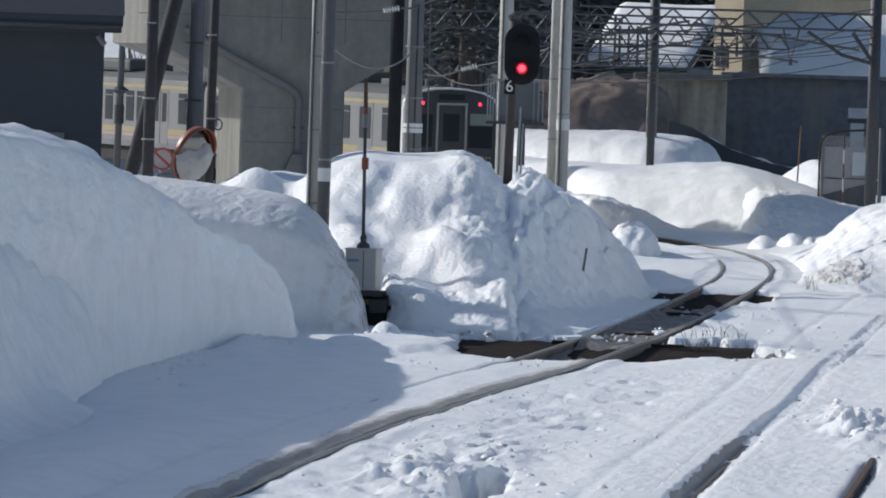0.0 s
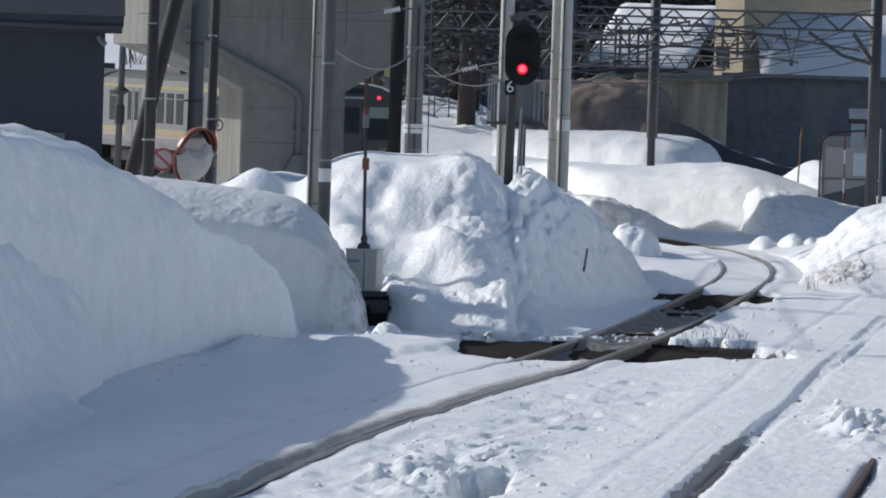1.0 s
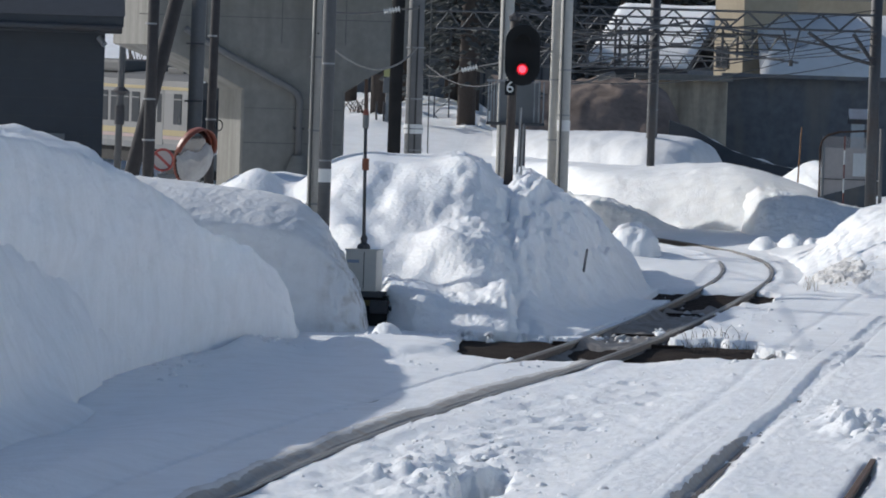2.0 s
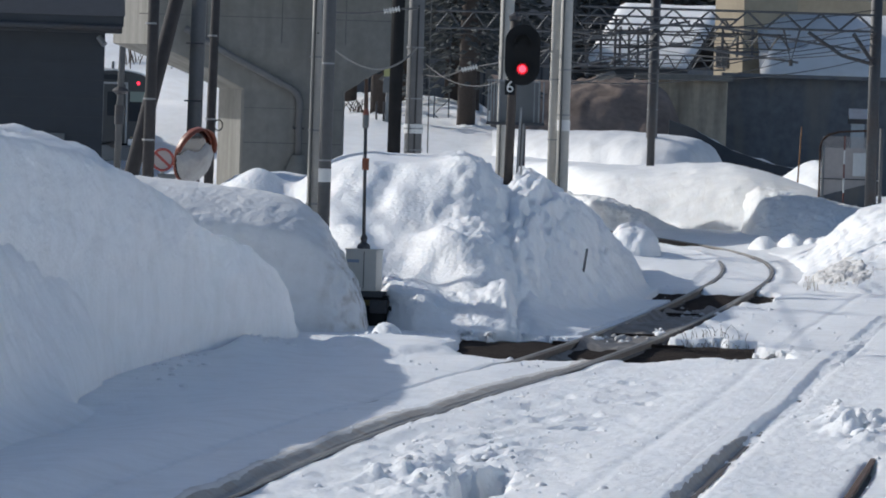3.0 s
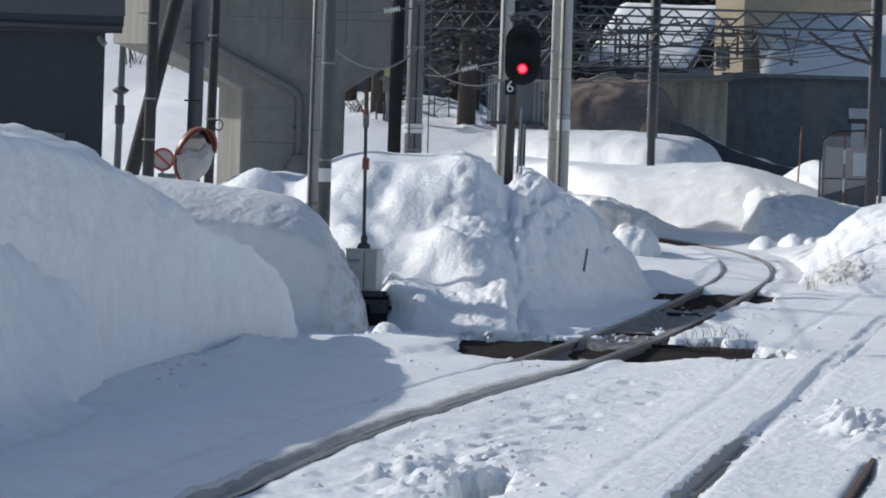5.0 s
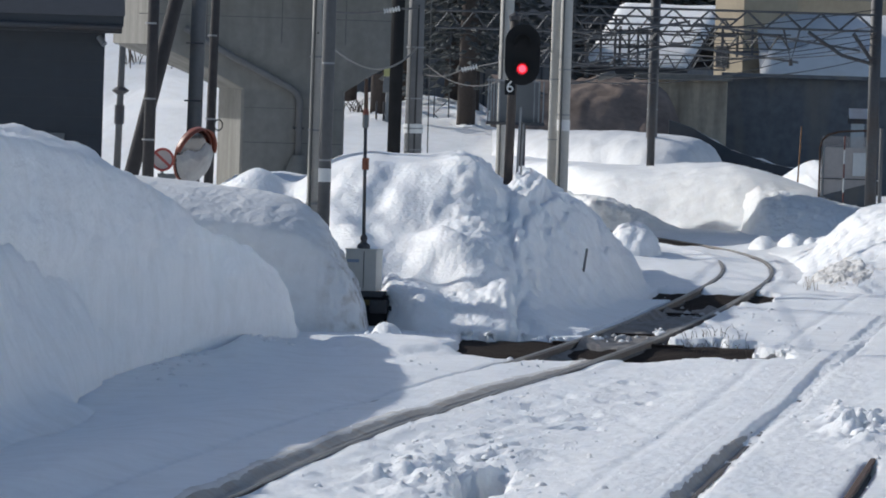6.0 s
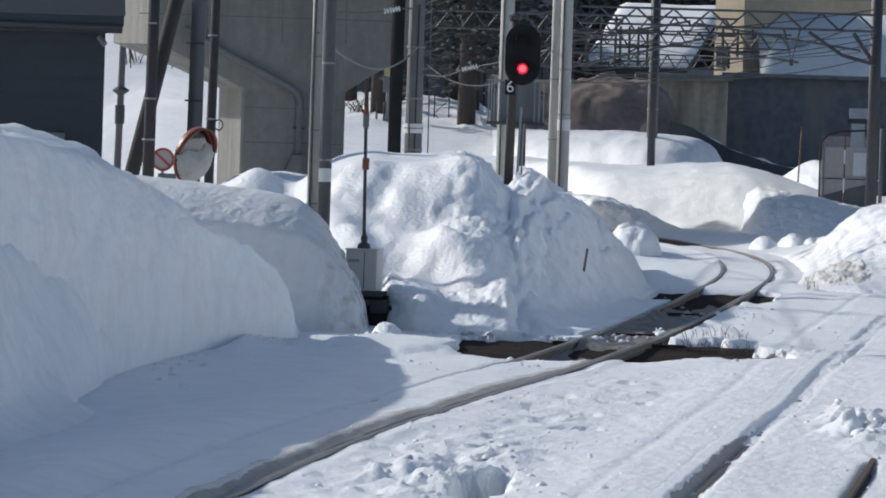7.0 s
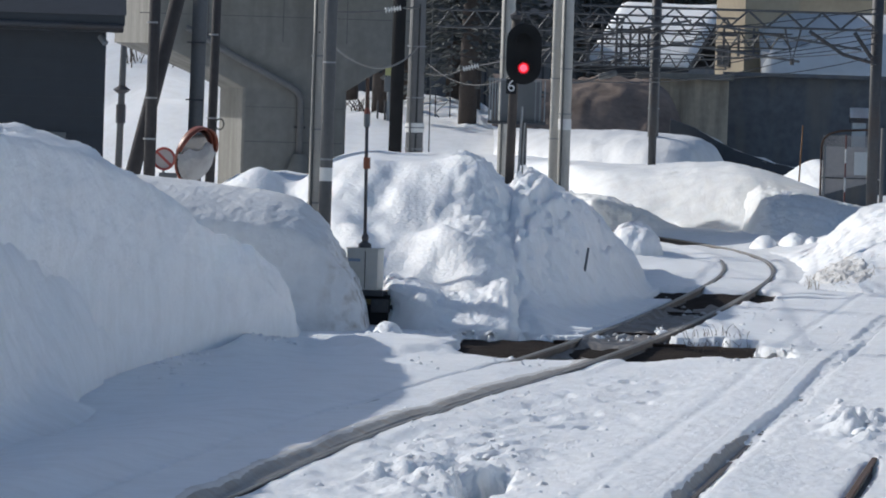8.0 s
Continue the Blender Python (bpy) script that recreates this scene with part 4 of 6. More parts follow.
for z in (2.85, 3.525, 4.765):
    part("steel_band", tube([(-4.895, 115.8, z), (-4.895, 115.8, z + 0.03)], 0.109, 18), GALV, P262)
plain_pole("brace_pole", "leaning wooden brace pole behind its upright", (-5.738, 116.4, -0.14), (-4.28, 116.4, 6.26), 0.129, 0.119, WOOD_POLE)
P372 = plain_pole("wooden_pole", "slender dark wooden pole beside the traffic mirror", (-3.985, 118, -0.2), (-3.905, 118, 7.5), 0.085, 0.07, WOOD_POLE)
for z in (2.6, 3.2, 4.6):
    part("steel_band", tube([(-3.955, 118, z), (-3.955, 118, z + 0.03)], 0.09, 18), GALV, P372)
part("cable_loop", tube([(-3.82 + 0.07 * math.cos(a), 117.9, 3.12 + 0.09 * math.sin(a)) for a in [k * 0.5 for k in range(14)]], 0.012, 6), CABLE, P372)
P345 = plain_pole("steel_pole", "grey square steel pole with a lit edge", (-4.86, 135, 0.0), (-4.79, 135, 8.0), 0.20, 0.19, POLE_GREY, 4)
for z in (3.4, 4.5):
    part("steel_band", box((-4.865, 134.97, z), (0.34, 0.34, 0.03)), STEEL_DARK, P345)
P210 = plain_pole("utility_pole", "grey pole beyond the line with fittings", (-10.50, 225, 0.0), (-10.36, 225, 7.9), 0.115, 0.095, POLE_DARK)
part("pole_collar", tube([(-10.45, 225, 2.93), (-10.45, 225, 3.05), (-10.45, 225, 3.17)], [0.13, 0.29, 0.13], 12), STEEL_DARK, P210)
part("pole_sleeve", tube([(-10.46, 225, 1.98), (-10.46, 225, 2.58)], 0.16, 12), STEEL_DARK, P210)
plain_pole("steel_column", "dark steel column beside the concrete pole", (-1.25, 168, -0.2), (-1.23, 168, 8.0), 0.22, 0.22, BLACK, 4)


# ---- signal and trackside equipment
def stadium(w, h, y, n=14):
    r = w / 2
    k = h / 2 - r
    pts = [(r * math.cos(math.pi * i / n), y, k + r * math.sin(math.pi * i / n)) for i in range(n + 1)]
    return pts + [(-r * math.cos(math.pi * i / n), y, -k - r * math.sin(math.pi * i / n)) for i in range(n + 1)]


def disc(c, r, depth, sides=24):
    return tube([(c[0], c[1], c[2]), (c[0], c[1] - depth, c[2])], r, sides)


def lettering(text, size, parent, m, mat):
    cu = bpy.data.curves.new("digit", "FONT")
    cu.body, cu.size, cu.align_x, cu.align_y, cu.extrude = text, size, "CENTER", "CENTER", 0.002
    tmp = bpy.data.objects.new("digit", cu)
    scene.collection.objects.link(tmp)
    me = bpy.data.meshes.new_from_object(tmp.evaluated_get(bpy.context.evaluated_depsgraph_get()))
    bpy.data.objects.remove(tmp)
    me.materials.clear()
    me.materials.append(mat)
    o = new("digit", me)
    o.parent, o.matrix_basis = parent, m
    return o


def signal():
    t = thing("railway_signal", "two-lamp railway signal showing red on a rusty mast", "railway signal", pose(1.36, 130, 0))
    part("mast", tube([(-0.22, 0.12, 0.2), (-0.17, 0.12, 3.9), (-0.16, 0.12, 5.1)], 0.085, 18), MAST_BROWN, t, smooth=True)
    part("backboard", loft([stadium(0.65, 1.13, 0.02), stadium(0.65, 1.13, -0.01), stadium(0.62, 1.10, -0.015)]), BLACK, t).matrix_basis = pose(0, 0, 4.47)
    for z, m, lit in ((4.70, BLACK, False), (4.21, RED_LIGHT, True)):
        lamp = part("lamp_housing", tube([(0, -0.015, z), (0, -0.10, z)], 0.15, 24), BLACK, t)
        if lit:
            # A dim glowing disc draws the red bloom round the lens.
            part("halo_disc", disc((0, -0.1005, z), 0.105, 0.006), RED_HALO, lamp)
            part("lens", disc((0, -0.107, z), 0.068, 0.008), m, lamp, "glowing red lens")
        else:
            part("lens", disc((0, -0.101, z), 0.10, 0.008), m, lamp, "unlit dark lens")
        bm = bmesh.new()
        n = 14
        ring = []
        for i in range(n + 1):
            a = math.radians(-20 + 220 * i / n)
            ring.append([(0.155 * math.cos(a), yy, z + 0.155 * math.sin(a)) for yy in (-0.02, -0.30 + 0.10 * abs(math.cos(a)))] + [(0.147 * math.cos(a), yy, z + 0.147 * math.sin(a)) for yy in (-0.30 + 0.10 * abs(math.cos(a)), -0.02)])
        vs = [[bm.verts.new(p) for p in r] for r in ring]
        for a, b in zip(vs, vs[1:]):
            for k in range(4):
                bm.faces.new((a[k], a[(k + 1) % 4], b[(k + 1) % 4], b[k]))
        bmesh.ops.recalc_face_normals(bm, faces=bm.faces)
        part("hood", bm, BLACK, lamp)
    plate = part("digit_plate", box((-0.215, 0.0, 3.86), (0.19, 0.02, 0.27), bevel=0.006), BLACK, t)
    lettering("6", 0.30, plate, pose(-0.215, -0.014, 3.865, 90, 0, 0), WHITE)
    part("bracket", box((-0.10, 0.08, 4.47), (0.2, 0.10, 0.30), bevel=0.01), STEEL_DARK, t)
    part("finial_lamp", tube([(-0.16, 0.12, 5.1), (-0.16, 0.12, 5.18), (-0.16, 0.12, 5.25)], [0.10, 0.12, 0.02], 14), STEEL_DARK, t)
    part("conduit", tube([(-0.05, 0.1, 0.6), (-0.03, 0.1, 2.3), (0.0, 0.1, 3.5)], 0.022, 8), GALV, t)
    part("ladder_rail", tube([(0.02, 0.16, 1.4), (0.06, 0.16, 3.2)], 0.016, 8), GALV, t)
    return t


signal()


def relay_stage():
    t = thing("equipment_cabinet", "grey slatted equipment cabinet on a raised steel stage", "equipment cabinet", pose(1.34, 138, 0))
    part("body", box((0.08, 0.2, 3.55), (0.80, 0.40, 0.80), bevel=0.015), CABINET_GREY, t)
    part("stage", box((0, 0.1, 3.13), (1.14, 0.6, 0.06), bevel=0.008), STEEL_DARK, t)
    for k in range(5):
        part("side_slat", box((-0.54 + 0.055 * k, -0.02, 3.58), (0.03, 0.03, 0.84)), GALV, t)
    for k in range(3):
        part("rail_post", box((0.36 + 0.09 * k, -0.14, 3.55), (0.025, 0.025, 0.84)), GALV, t)
    part("hand_rail", box((-0.05, -0.15, 3.97), (1.05, 0.03, 0.03)), GALV, t)
    for x in (0.12, 0.18):
        part("support_leg", tube([(x, 0.1, 1.0), (x, 0.1, 3.12)], 0.035, 10), STEEL_DARK, t)
    return t


relay_stage()


def point_heater_box():
    t = thing("trackside_box", "cream trackside box on a dark stand with a marker rod", "trackside box", pose(-1.27, 114.2, 0, 0, 0, -14))
    b = part("cabinet", box((0, 0, 0.88), (0.52, 0.40, 0.66), bevel=0.014), CABINET, t)
    part("door_seam", box((0.05, -0.203, 0.88), (0.012, 0.006, 0.60)), STEEL_DARK, b)
    part("label_plate", box((-0.13, -0.204, 1.03), (0.20, 0.006, 0.05)), material("faded_blue_label", (0.22, 0.28, 0.40), 0.5), b, "faded blue label bar")
    part("lock_plate", box((-0.12, -0.204, 0.66), (0.05, 0.006, 0.05)), STEEL_DARK, b)
    part("top_rim", box((0, 0, 1.215), (0.55, 0.43, 0.025), bevel=0.006), CABINET, b)
    part("stand_plate", box((0.10, 0, 0.50), (0.52, 0.42, 0.09), bevel=0.01), STEEL_DARK, t)
    part("stand", box((0.17, 0.05, 0.20), (0.52, 0.34, 0.56), bevel=0.01), BLACK, t)
    part("motor_housing", box((0.30, -0.02, 0.30), (0.30, 0.30, 0.22), bevel=0.03), STEEL_DARK, t)
    part("cable_gland", tube([(0.46, -0.05, 0.30), (0.56, -0.08, 0.18), (0.58, -0.08, -0.1)], 0.03, 8), CABLE, t)
    part("warning_bar", box((0.12, -0.125, 0.36), (0.26, 0.012, 0.09)), material("dull_yellow_plate", (0.16, 0.12, 0.04), 0.6), t)
    rod = part("marker_rod", tube([(-0.02, 0.02, 1.2), (-0.05, 0.02, 3.25)], 0.028, 10), STEEL_DARK, t, smooth=True)
    part("rod_base", tube([(-0.02, 0.02, 1.22), (-0.02, 0.02, 1.29), (-0.02, 0.02, 1.33), (-0.02, 0.02, 1.40), (-0.02, 0.02, 1.46)], [0.11, 0.10, 0.045, 0.06, 0.03], 14), STEEL_DARK, rod)
    part("rod_head", tube([(-0.05, 0.02, 3.18), (-0.05, 0.02, 3.22), (-0.05, 0.02, 3.40), (-0.05, 0.02, 3.46)], [0.04, 0.052, 0.052, 0.03], 12), CABINET_GREY, rod, "worn grey and orange head")
    part("rod_cap", tube([(-0.05, 0.02, 3.40), (-0.05, 0.02, 3.50)], [0.055, 0.035], 12), ORANGE, rod)
    part("rod_sleeve", tube([(-0.05, 0.02, 3.48), (-0.06, 0.02, 3.98)], [0.036, 0.03], 10), RUST, rod, "rusty brown upper sleeve")
    part("orange_box", box((-0.02, -0.02, 2.60), (0.10, 0.08, 0.19), bevel=0.01), ORANGE_DULL, rod)
    return t


point_heater_box()


def traffic_mirror():
    t = thing("traffic_mirror", "round orange-rimmed convex traffic mirror half caked with snow", "traffic mirror", pose(-4.20, 117.2, 2.60) @ Matrix.Rotation(radians(54), 4, "Z") @ Matrix.Rotation(radians(13), 4, "X") @ Matrix.Diagonal((1.05, 1.05, 1.05, 1)))
    n, k = 32, 8
    secs = []
    for j in range(k + 1):
        r = 0.44 * (1 - j / k)
        yy = -0.10 * (1 - (r / 0.44) ** 2)
        secs.append([(max(r, 0.002) * math.cos(2 * math.pi * i / n), yy, max(r, 0.002) * math.sin(2 * math.pi * i / n)) for i in range(n)])
    part("mirror_face", loft(secs), MIRROR, t, "convex mirror", True)
    part("rim", tube([(0.45 * math.cos(2 * math.pi * i / 36), 0.01, 0.45 * math.sin(2 * math.pi * i / 36)) for i in range(37)], 0.02, 8), ORANGE, t, "orange rim", True)
    part("backing", loft([[(0.45 * math.cos(2 * math.pi * i / n), 0.02, 0.45 * math.sin(2 * math.pi * i / n)) for i in range(n)], [(0.3 * math.cos(2 * math.pi * i / n), 0.10, 0.3 * math.sin(2 * math.pi * i / n)) for i in range(n)]]), ORANGE, t)
    hood = []
    for i in range(17):
        a = math.radians(8 + 164 * i / 16)
        hood.append([(0.46 * math.cos(a), 0.02, 0.46 * math.sin(a)), (0.46 * math.cos(a), -0.07 - 0.07 * math.sin(a), 0.46 * math.sin(a)), (0.475 * math.cos(a), -0.07 - 0.07 * math.sin(a), 0.475 * math.sin(a)), (0.475 * math.cos(a), 0.02, 0.475 * math.sin(a))])
    part("hood", loft(hood), ORANGE, t, "faded orange hood", True)
    part("snow_cake", snow_cake(), SLUSH_PALE, t, "clinging snow", True)
    part("arm", tube([(0.0, 0.08, 0.0), (0.10, 0.30, 0.02), (0.62, 0.42, 0.05)], 0.03, 10), GALV, t, "steel bracket arm")
    return t


def snow_cake():
    bm = bmesh.new()
    n = 64
    grid = {}
    for i in range(n + 1):
        for j in range(n + 1):
            x, z = -0.44 + 0.88 * i / n, -0.44 + 0.88 * j / n
            line = 0.10 + 0.16 * x + 0.07 * noise.noise((x * 6, 3.1, 0)) + 0.10 * math.exp(-((x - 0.2) / 0.13) ** 2)
            r = math.hypot(x, z)
            if r < 0.445 and z < line + 0.02:
                thick = 0.075 * min(1.0, max(0.0, (line - z) / 0.12)) ** 0.6 * min(1.0, max(0.0, (0.46 - r) / 0.08))
                grid[i, j] = bm.verts.new((x, -0.10 * (1 - (r / 0.44) ** 2) - 0.003 - thick - 0.012 * noise.noise((x * 11, z * 11, 2)), z))
    for i in range(n):
        for j in range(n):
            q = [grid.get(k) for k in ((i, j), (i + 1, j), (i + 1, j + 1), (i, j + 1))]
            if all(q):
                bm.faces.new(q)
    return bm


traffic_mirror()


def no_entry_sign():
    t = thing("road_sign", "round red-rimmed road sign with a diagonal bar", "road sign", pose(-4.98, 124, 2.42, 0, 0, 8))
    part("face", disc((0, 0, 0), 0.20, 0.006, 28), SIGN_FACE, t)
    part("ring", tube([(0.185 * math.cos(2 * math.pi * i / 32), -0.01, 0.185 * math.sin(2 * math.pi * i / 32)) for i in range(33)], 0.022, 8), RED, t)
    part("diagonal_bar", box((0, -0.012, 0), (0.36, 0.008, 0.045), pose(0, 0, 0, 0, 42, 0)), RED, t)
    part("plate_below", box((0.08, 0, -0.31), (0.32, 0.02, 0.13), bevel=0.004), CABINET_GREY, t)
    part("post", tube([(0, 0.04, -2.5), (0, 0.04, 0.2)], 0.03, 10), GALV, t)
    return t


no_entry_sign()


# ---- the dark house
def dark_house():
    t = thing("dark_house", "dark blue clad house under a deep eave", "house", pose(-6.40, 131, 0, 0, 0, 4))
    part("wall", box((-4.0, 3.0, 2.4), (8.0, 6.0, 5.2)), CLAD, t)
    for k in range(14):
        part("cladding_board", box((-4.0, -0.006, 0.3 + 0.345 * k), (8.0, 0.012, 0.008)), EAVE, t)
    part("eave", box((-3.6, 0, 4.78), (7.8, 1.0, 0.30), bevel=0.02), EAVE, t)
    part("fascia", box((-3.6, -0.53, 4.86), (7.85, 0.06, 0.22)), CLAD, t)
    roof = [[(-8.2, -0.6, 4.95), (-8.2, 3.2, 6.9), (-8.2, 6.6, 4.95)], [(0.35, -0.6, 4.95), (0.35, 3.2, 6.9), (0.35, 6.6, 4.95)]]
    part("roof", loft(roof), EAVE, t)
    part("meter_box", box((-0.88, -0.06, 2.62), (0.36, 0.14, 0.26), bevel=0.01), CABINET_GREY, t, "pale meter box")
    part("gutter", tube([(-7.5, -0.62, 4.8), (0.3, -0.62, 4.72)], 0.06, 10), STEEL_DARK, t)
    part("wall_lamp", tube([(-0.12, -0.35, 4.55), (-0.02, -0.45, 4.42)], 0.06, 10), GALV, t)
    return t


dark_house()


# ---- far side: retaining walls, earth slope, houses
def retaining_walls():
    w = thing("retaining_wall", "stained old concrete retaining wall", "retaining wall", kind="structure")
    part("wall_panel", box((8.25, 246, 2.2), (3.0, 0.8, 3.8), bevel=0.03), CONCRETE_OLD, w)
    part("coping", box((8.2, 245.7, 4.02), (3.4, 1.0, 0.22), bevel=0.03), CONCRETE, w)
    d = thing("dark_wall", "long dark weathered wall below the houses", "wall", kind="structure")
    part("wall_panel", box((13.6, 247.5, 1.9), (7.8, 0.8, 4.4), bevel=0.03), WALL_DARK, d)
    part("coping", box((13.6, 247.2, 4.16), (8.0, 1.1, 0.14), bevel=0.02), WALL_DARK, d)
    s = thing("sloping_parapet", "dark sloping parapet with snow caught along it", "parapet", kind="structure")
    line = [(7.6, 241.0, 2.55), (8.45, 240.9, 2.27), (9.05, 240.8, 1.94), (9.8, 240.6, 1.57), (11.15, 240.4, 1.15), (12.6, 240.2, 0.90), (14.8, 240.0, 0.68)]
    part("parapet", loft([[(x, y - 0.15, z - 0.7 - 0.03 * (x - 6)), (x, y - 0.12, z), (x, y + 0.15, z + 0.02), (x, y + 0.2, z - 1.0)] for x, y, z in line]), EAVE, s)
    secs = []
    for i in range(41):
        f = i / 40 * (len(line) - 1)
        k = min(int(f), len(line) - 2)
        x, y, z = Vector(line[k]).lerp(Vector(line[k + 1]), f - k)
        h = -0.03 + 0.16 * max(0.0, noise.noise((x * 1.7, 4.0, 0)) + 0.12) * min(1.0, max(0.0, x - 8.3))
        w2 = 0.10 + 0.5 * h
        secs.append([(x, y - w2, z - 0.05), (x, y - w2 * 0.7, z + 0.02 + h * 0.7), (x, y, z + 0.03 + h), (x, y + w2, z + 0.01)])
    part("parapet_snow", loft(secs), SNOW_DIRTY, s, "thin uneven line of snow", True)
    return w


retaining_walls()


def earth_slope():
    gx, gy = np.meshgrid(np.arange(1.5, 10.6, 0.12), np.arange(238.5, 246, 0.2))
    gz = 0.6 - 1.6 * step(7.6, 9.2, gx) + 3.4 * step(238.5, 244, gy) * step(10.6, 6.6, gx) * (0.93 + 0.07 * fbm(gx * 0.6, gy * 0.6, 400, 3)) + 0.10 * fbm(gx * 2.8, gy * 2.6, 410, 4) + 0.2 * fbm(gx * 0.9, gy * 0.9, 415, 3)
    return tagged(sheet("earth_slope", gx, gy, gz, EARTH_BANK), "bare brown earth slope above the snow", "slope", kind="structure")


earth_slope()


def house(name, label, m, w, d, wall_h, roof_h, wall_mat, over=0.5, snow=0.35, cover=SNOW):
    """A gabled house with deep snow on its roof; ridge along x."""
    t = thing(name, label, "house", m, group="houses on the bank")
    part("wall", box((0, d / 2, wall_h / 2 - 1.0), (w, d, wall_h + 2)), wall_mat, t)
    a, b = w / 2 + over, d + over
    roof = [[(x, -over, wall_h), (x, d / 2, wall_h + roof_h), (x, b, wall_h), (x, b, wall_h - 0.15), (x, d / 2, wall_h + roof_h - 0.15), (x, -over, wall_h - 0.15)] for x in (-a, a)]
    part("roof", loft(roof), STEEL_DARK, t)
    n = 16
    secs = []
    for i in range(n + 1):
        x = -a + 2 * a * i / n
        e = snow * (0.75 + 0.35 * noise.noise((x * 0.6, w, 1.0)))
        e = e * (0.3 if i in (0, n) else 1)
        secs.append([(x, -over - 0.1, wall_h + 0.02), (x, d / 2, wall_h + roof_h + 0.02), (x, b + 0.1, wall_h + 0.02), (x, b + 0.1, wall_h + e * 0.7), (x, b * 0.75, wall_h + roof_h * 0.55 + e), (x, d / 2, wall_h + roof_h + e * 0.8), (x, d * 0.2, wall_h + roof_h * 0.45 + e), (x, -over - 0.1, wall_h + e * 0.8)])
    part("roof_snow", loft(secs), cover, t, "thick roof snow", True)
    return t


def window_at(t, x, z, w, h):
    f = part("window", box((x, -0.02, z), (w, 0.08, h), bevel=0.01), EAVE, t)
    part("pane", box((x, -0.065, z), (w - 0.12, 0.01, h - 0.12)), GLASS_DARK, f)
    part("mullion", box((x, -0.075, z), (0.04, 0.015, h - 0.12)), GALV, f)


house("house", "dark house with a snow-covered roof", pose(7.2, 268, 3.2, 0, 0, -22), 3.5, 7, 1.1, 2.3, WALL_DARK, 0.4, 0.3)
HB = house("house", "beige rendered house partly behind wires", pose(10.15, 256, 3.2, 0, 0, -64), 2.2, 2.2, 4.6, 0.8, WALL_BEIGE, 0.3, 0.3)
window_at(HB, -0.4, 1.6, 0.9, 0.8)
window_at(HB, 0.5, 0.6, 0.8, 0.6)
house("house", "long low house under a deep shaded snow roof", pose(15.4, 254, 3.5, 0, 0, 2), 7.4, 4.0, 0.6, 2.2, WALL_DARK, 0.5, 0.3, SNOW_DIM)
house("house", "tall beige house with a flat snow-edged top", pose(18.5, 285, 4.0, 0, 0, 0), 12, 8, 3.7, 1.2, WALL_BEIGE, 0.4, 0.4)
house("shed", "small pale shed with a snow cap at the wall's end", pose(14.2, 243.2, 1.0), 0.45, 0.5, 1.75, 0.35, material("pale_blue_paint", (0.42, 0.47, 0.50), 0.6), 0.1, 0.04, SNOW_DIRTY)


# ---- mesh enclosure beside the right-hand mast
def enclosure():
    t = thing("mesh_fence", "brown mesh fence panel with a rounded top corner", "fence", pose(9.99, 188.0, 0))
    part("frame", tube([(0, 0, 0.1), (0, 0, 2.34), (0.05, 0, 2.52), (0.2, 0, 2.67), (0.5, 0, 2.76), (1.4, 0, 2.82)], 0.03, 10), RUST, t)
    part("post", tube([(0.09, -0.03, 0.1), (0.09, -0.03, 2.36)], 0.028, 10), GALV, t)
    bm = bmesh.new()
    for k in range(54):
        add_tube(bm, [(0.06 + 0.026 * k, 0.04, 0.55), (0.06 + 0.026 * k, 0.04, 2.64)], 0.0065, 4)
    for k in range(66):
        add_tube(bm, [(0.04, 0.045, 0.55 + 0.0317 * k), (1.44, 0.045, 0.55 + 0.0317 * k)], 0.0055, 4)
    part("wire_mesh", bm, MESH_PANEL, t, "fine grey-brown wire mesh")
    part("back_panel", box((0.72, 0.012, 1.46), (1.36, 0.02, 1.76), bevel=0.004), MESH_PANEL, t, "dull taupe panel")
    # Flat dark shape over the lower mesh, its top rising to the right.
    part("slanted_dark_panel", loft([[(0.03, y, 0.3), (1.40, y, 0.3), (1.40, y, 1.42), (0.03, y, 1.03)] for y in (-0.03, -0.004)]), WALL_DARK, t, "dark lower panel with a slanted top")
    part("pale_board", box((1.09, -0.012, 1.90), (0.42, 0.02, 0.62), bevel=0.004), WHITE, t, "pale notice board")
    part("mid_rail", box((0.7, -0.02, 1.50), (1.36, 0.03, 0.022)), STEEL_DARK, t)
    return t


enclosure()


def snow_stake(x, y, z0, z1, label):
    t = thing("snow_stake", label, "marker stake", pose(x, y, 0), group="marker stakes")
    n = 6
    for k in range(n):
        a, b = z0 + (z1 - z0) * k / n, z0 + (z1 - z0) * (k + 1) / n
        part("stake_band", tube([(0, 0, a), (0, 0, b)], 0.022, 8), (FADED_RED if k % 2 else WHITE), t)
    return t


plain_pole("pale_post", "short grey weathered post beside the mast", (10.75, 174, 0.0), (10.75, 174, 2.98), 0.05, 0.05, POLE_GREY, 12)
snow_stake(10.60, 187.3, 0.4, 2.66, "red and white snow marker stake")
plain_pole("marker_rod", "thin rusty orange marker rod", (10.2, 204, 0.7), (10.28, 204, 2.75), 0.024, 0.022, material("rust_orange", (0.26, 0.13, 0.05), 0.7), 8)


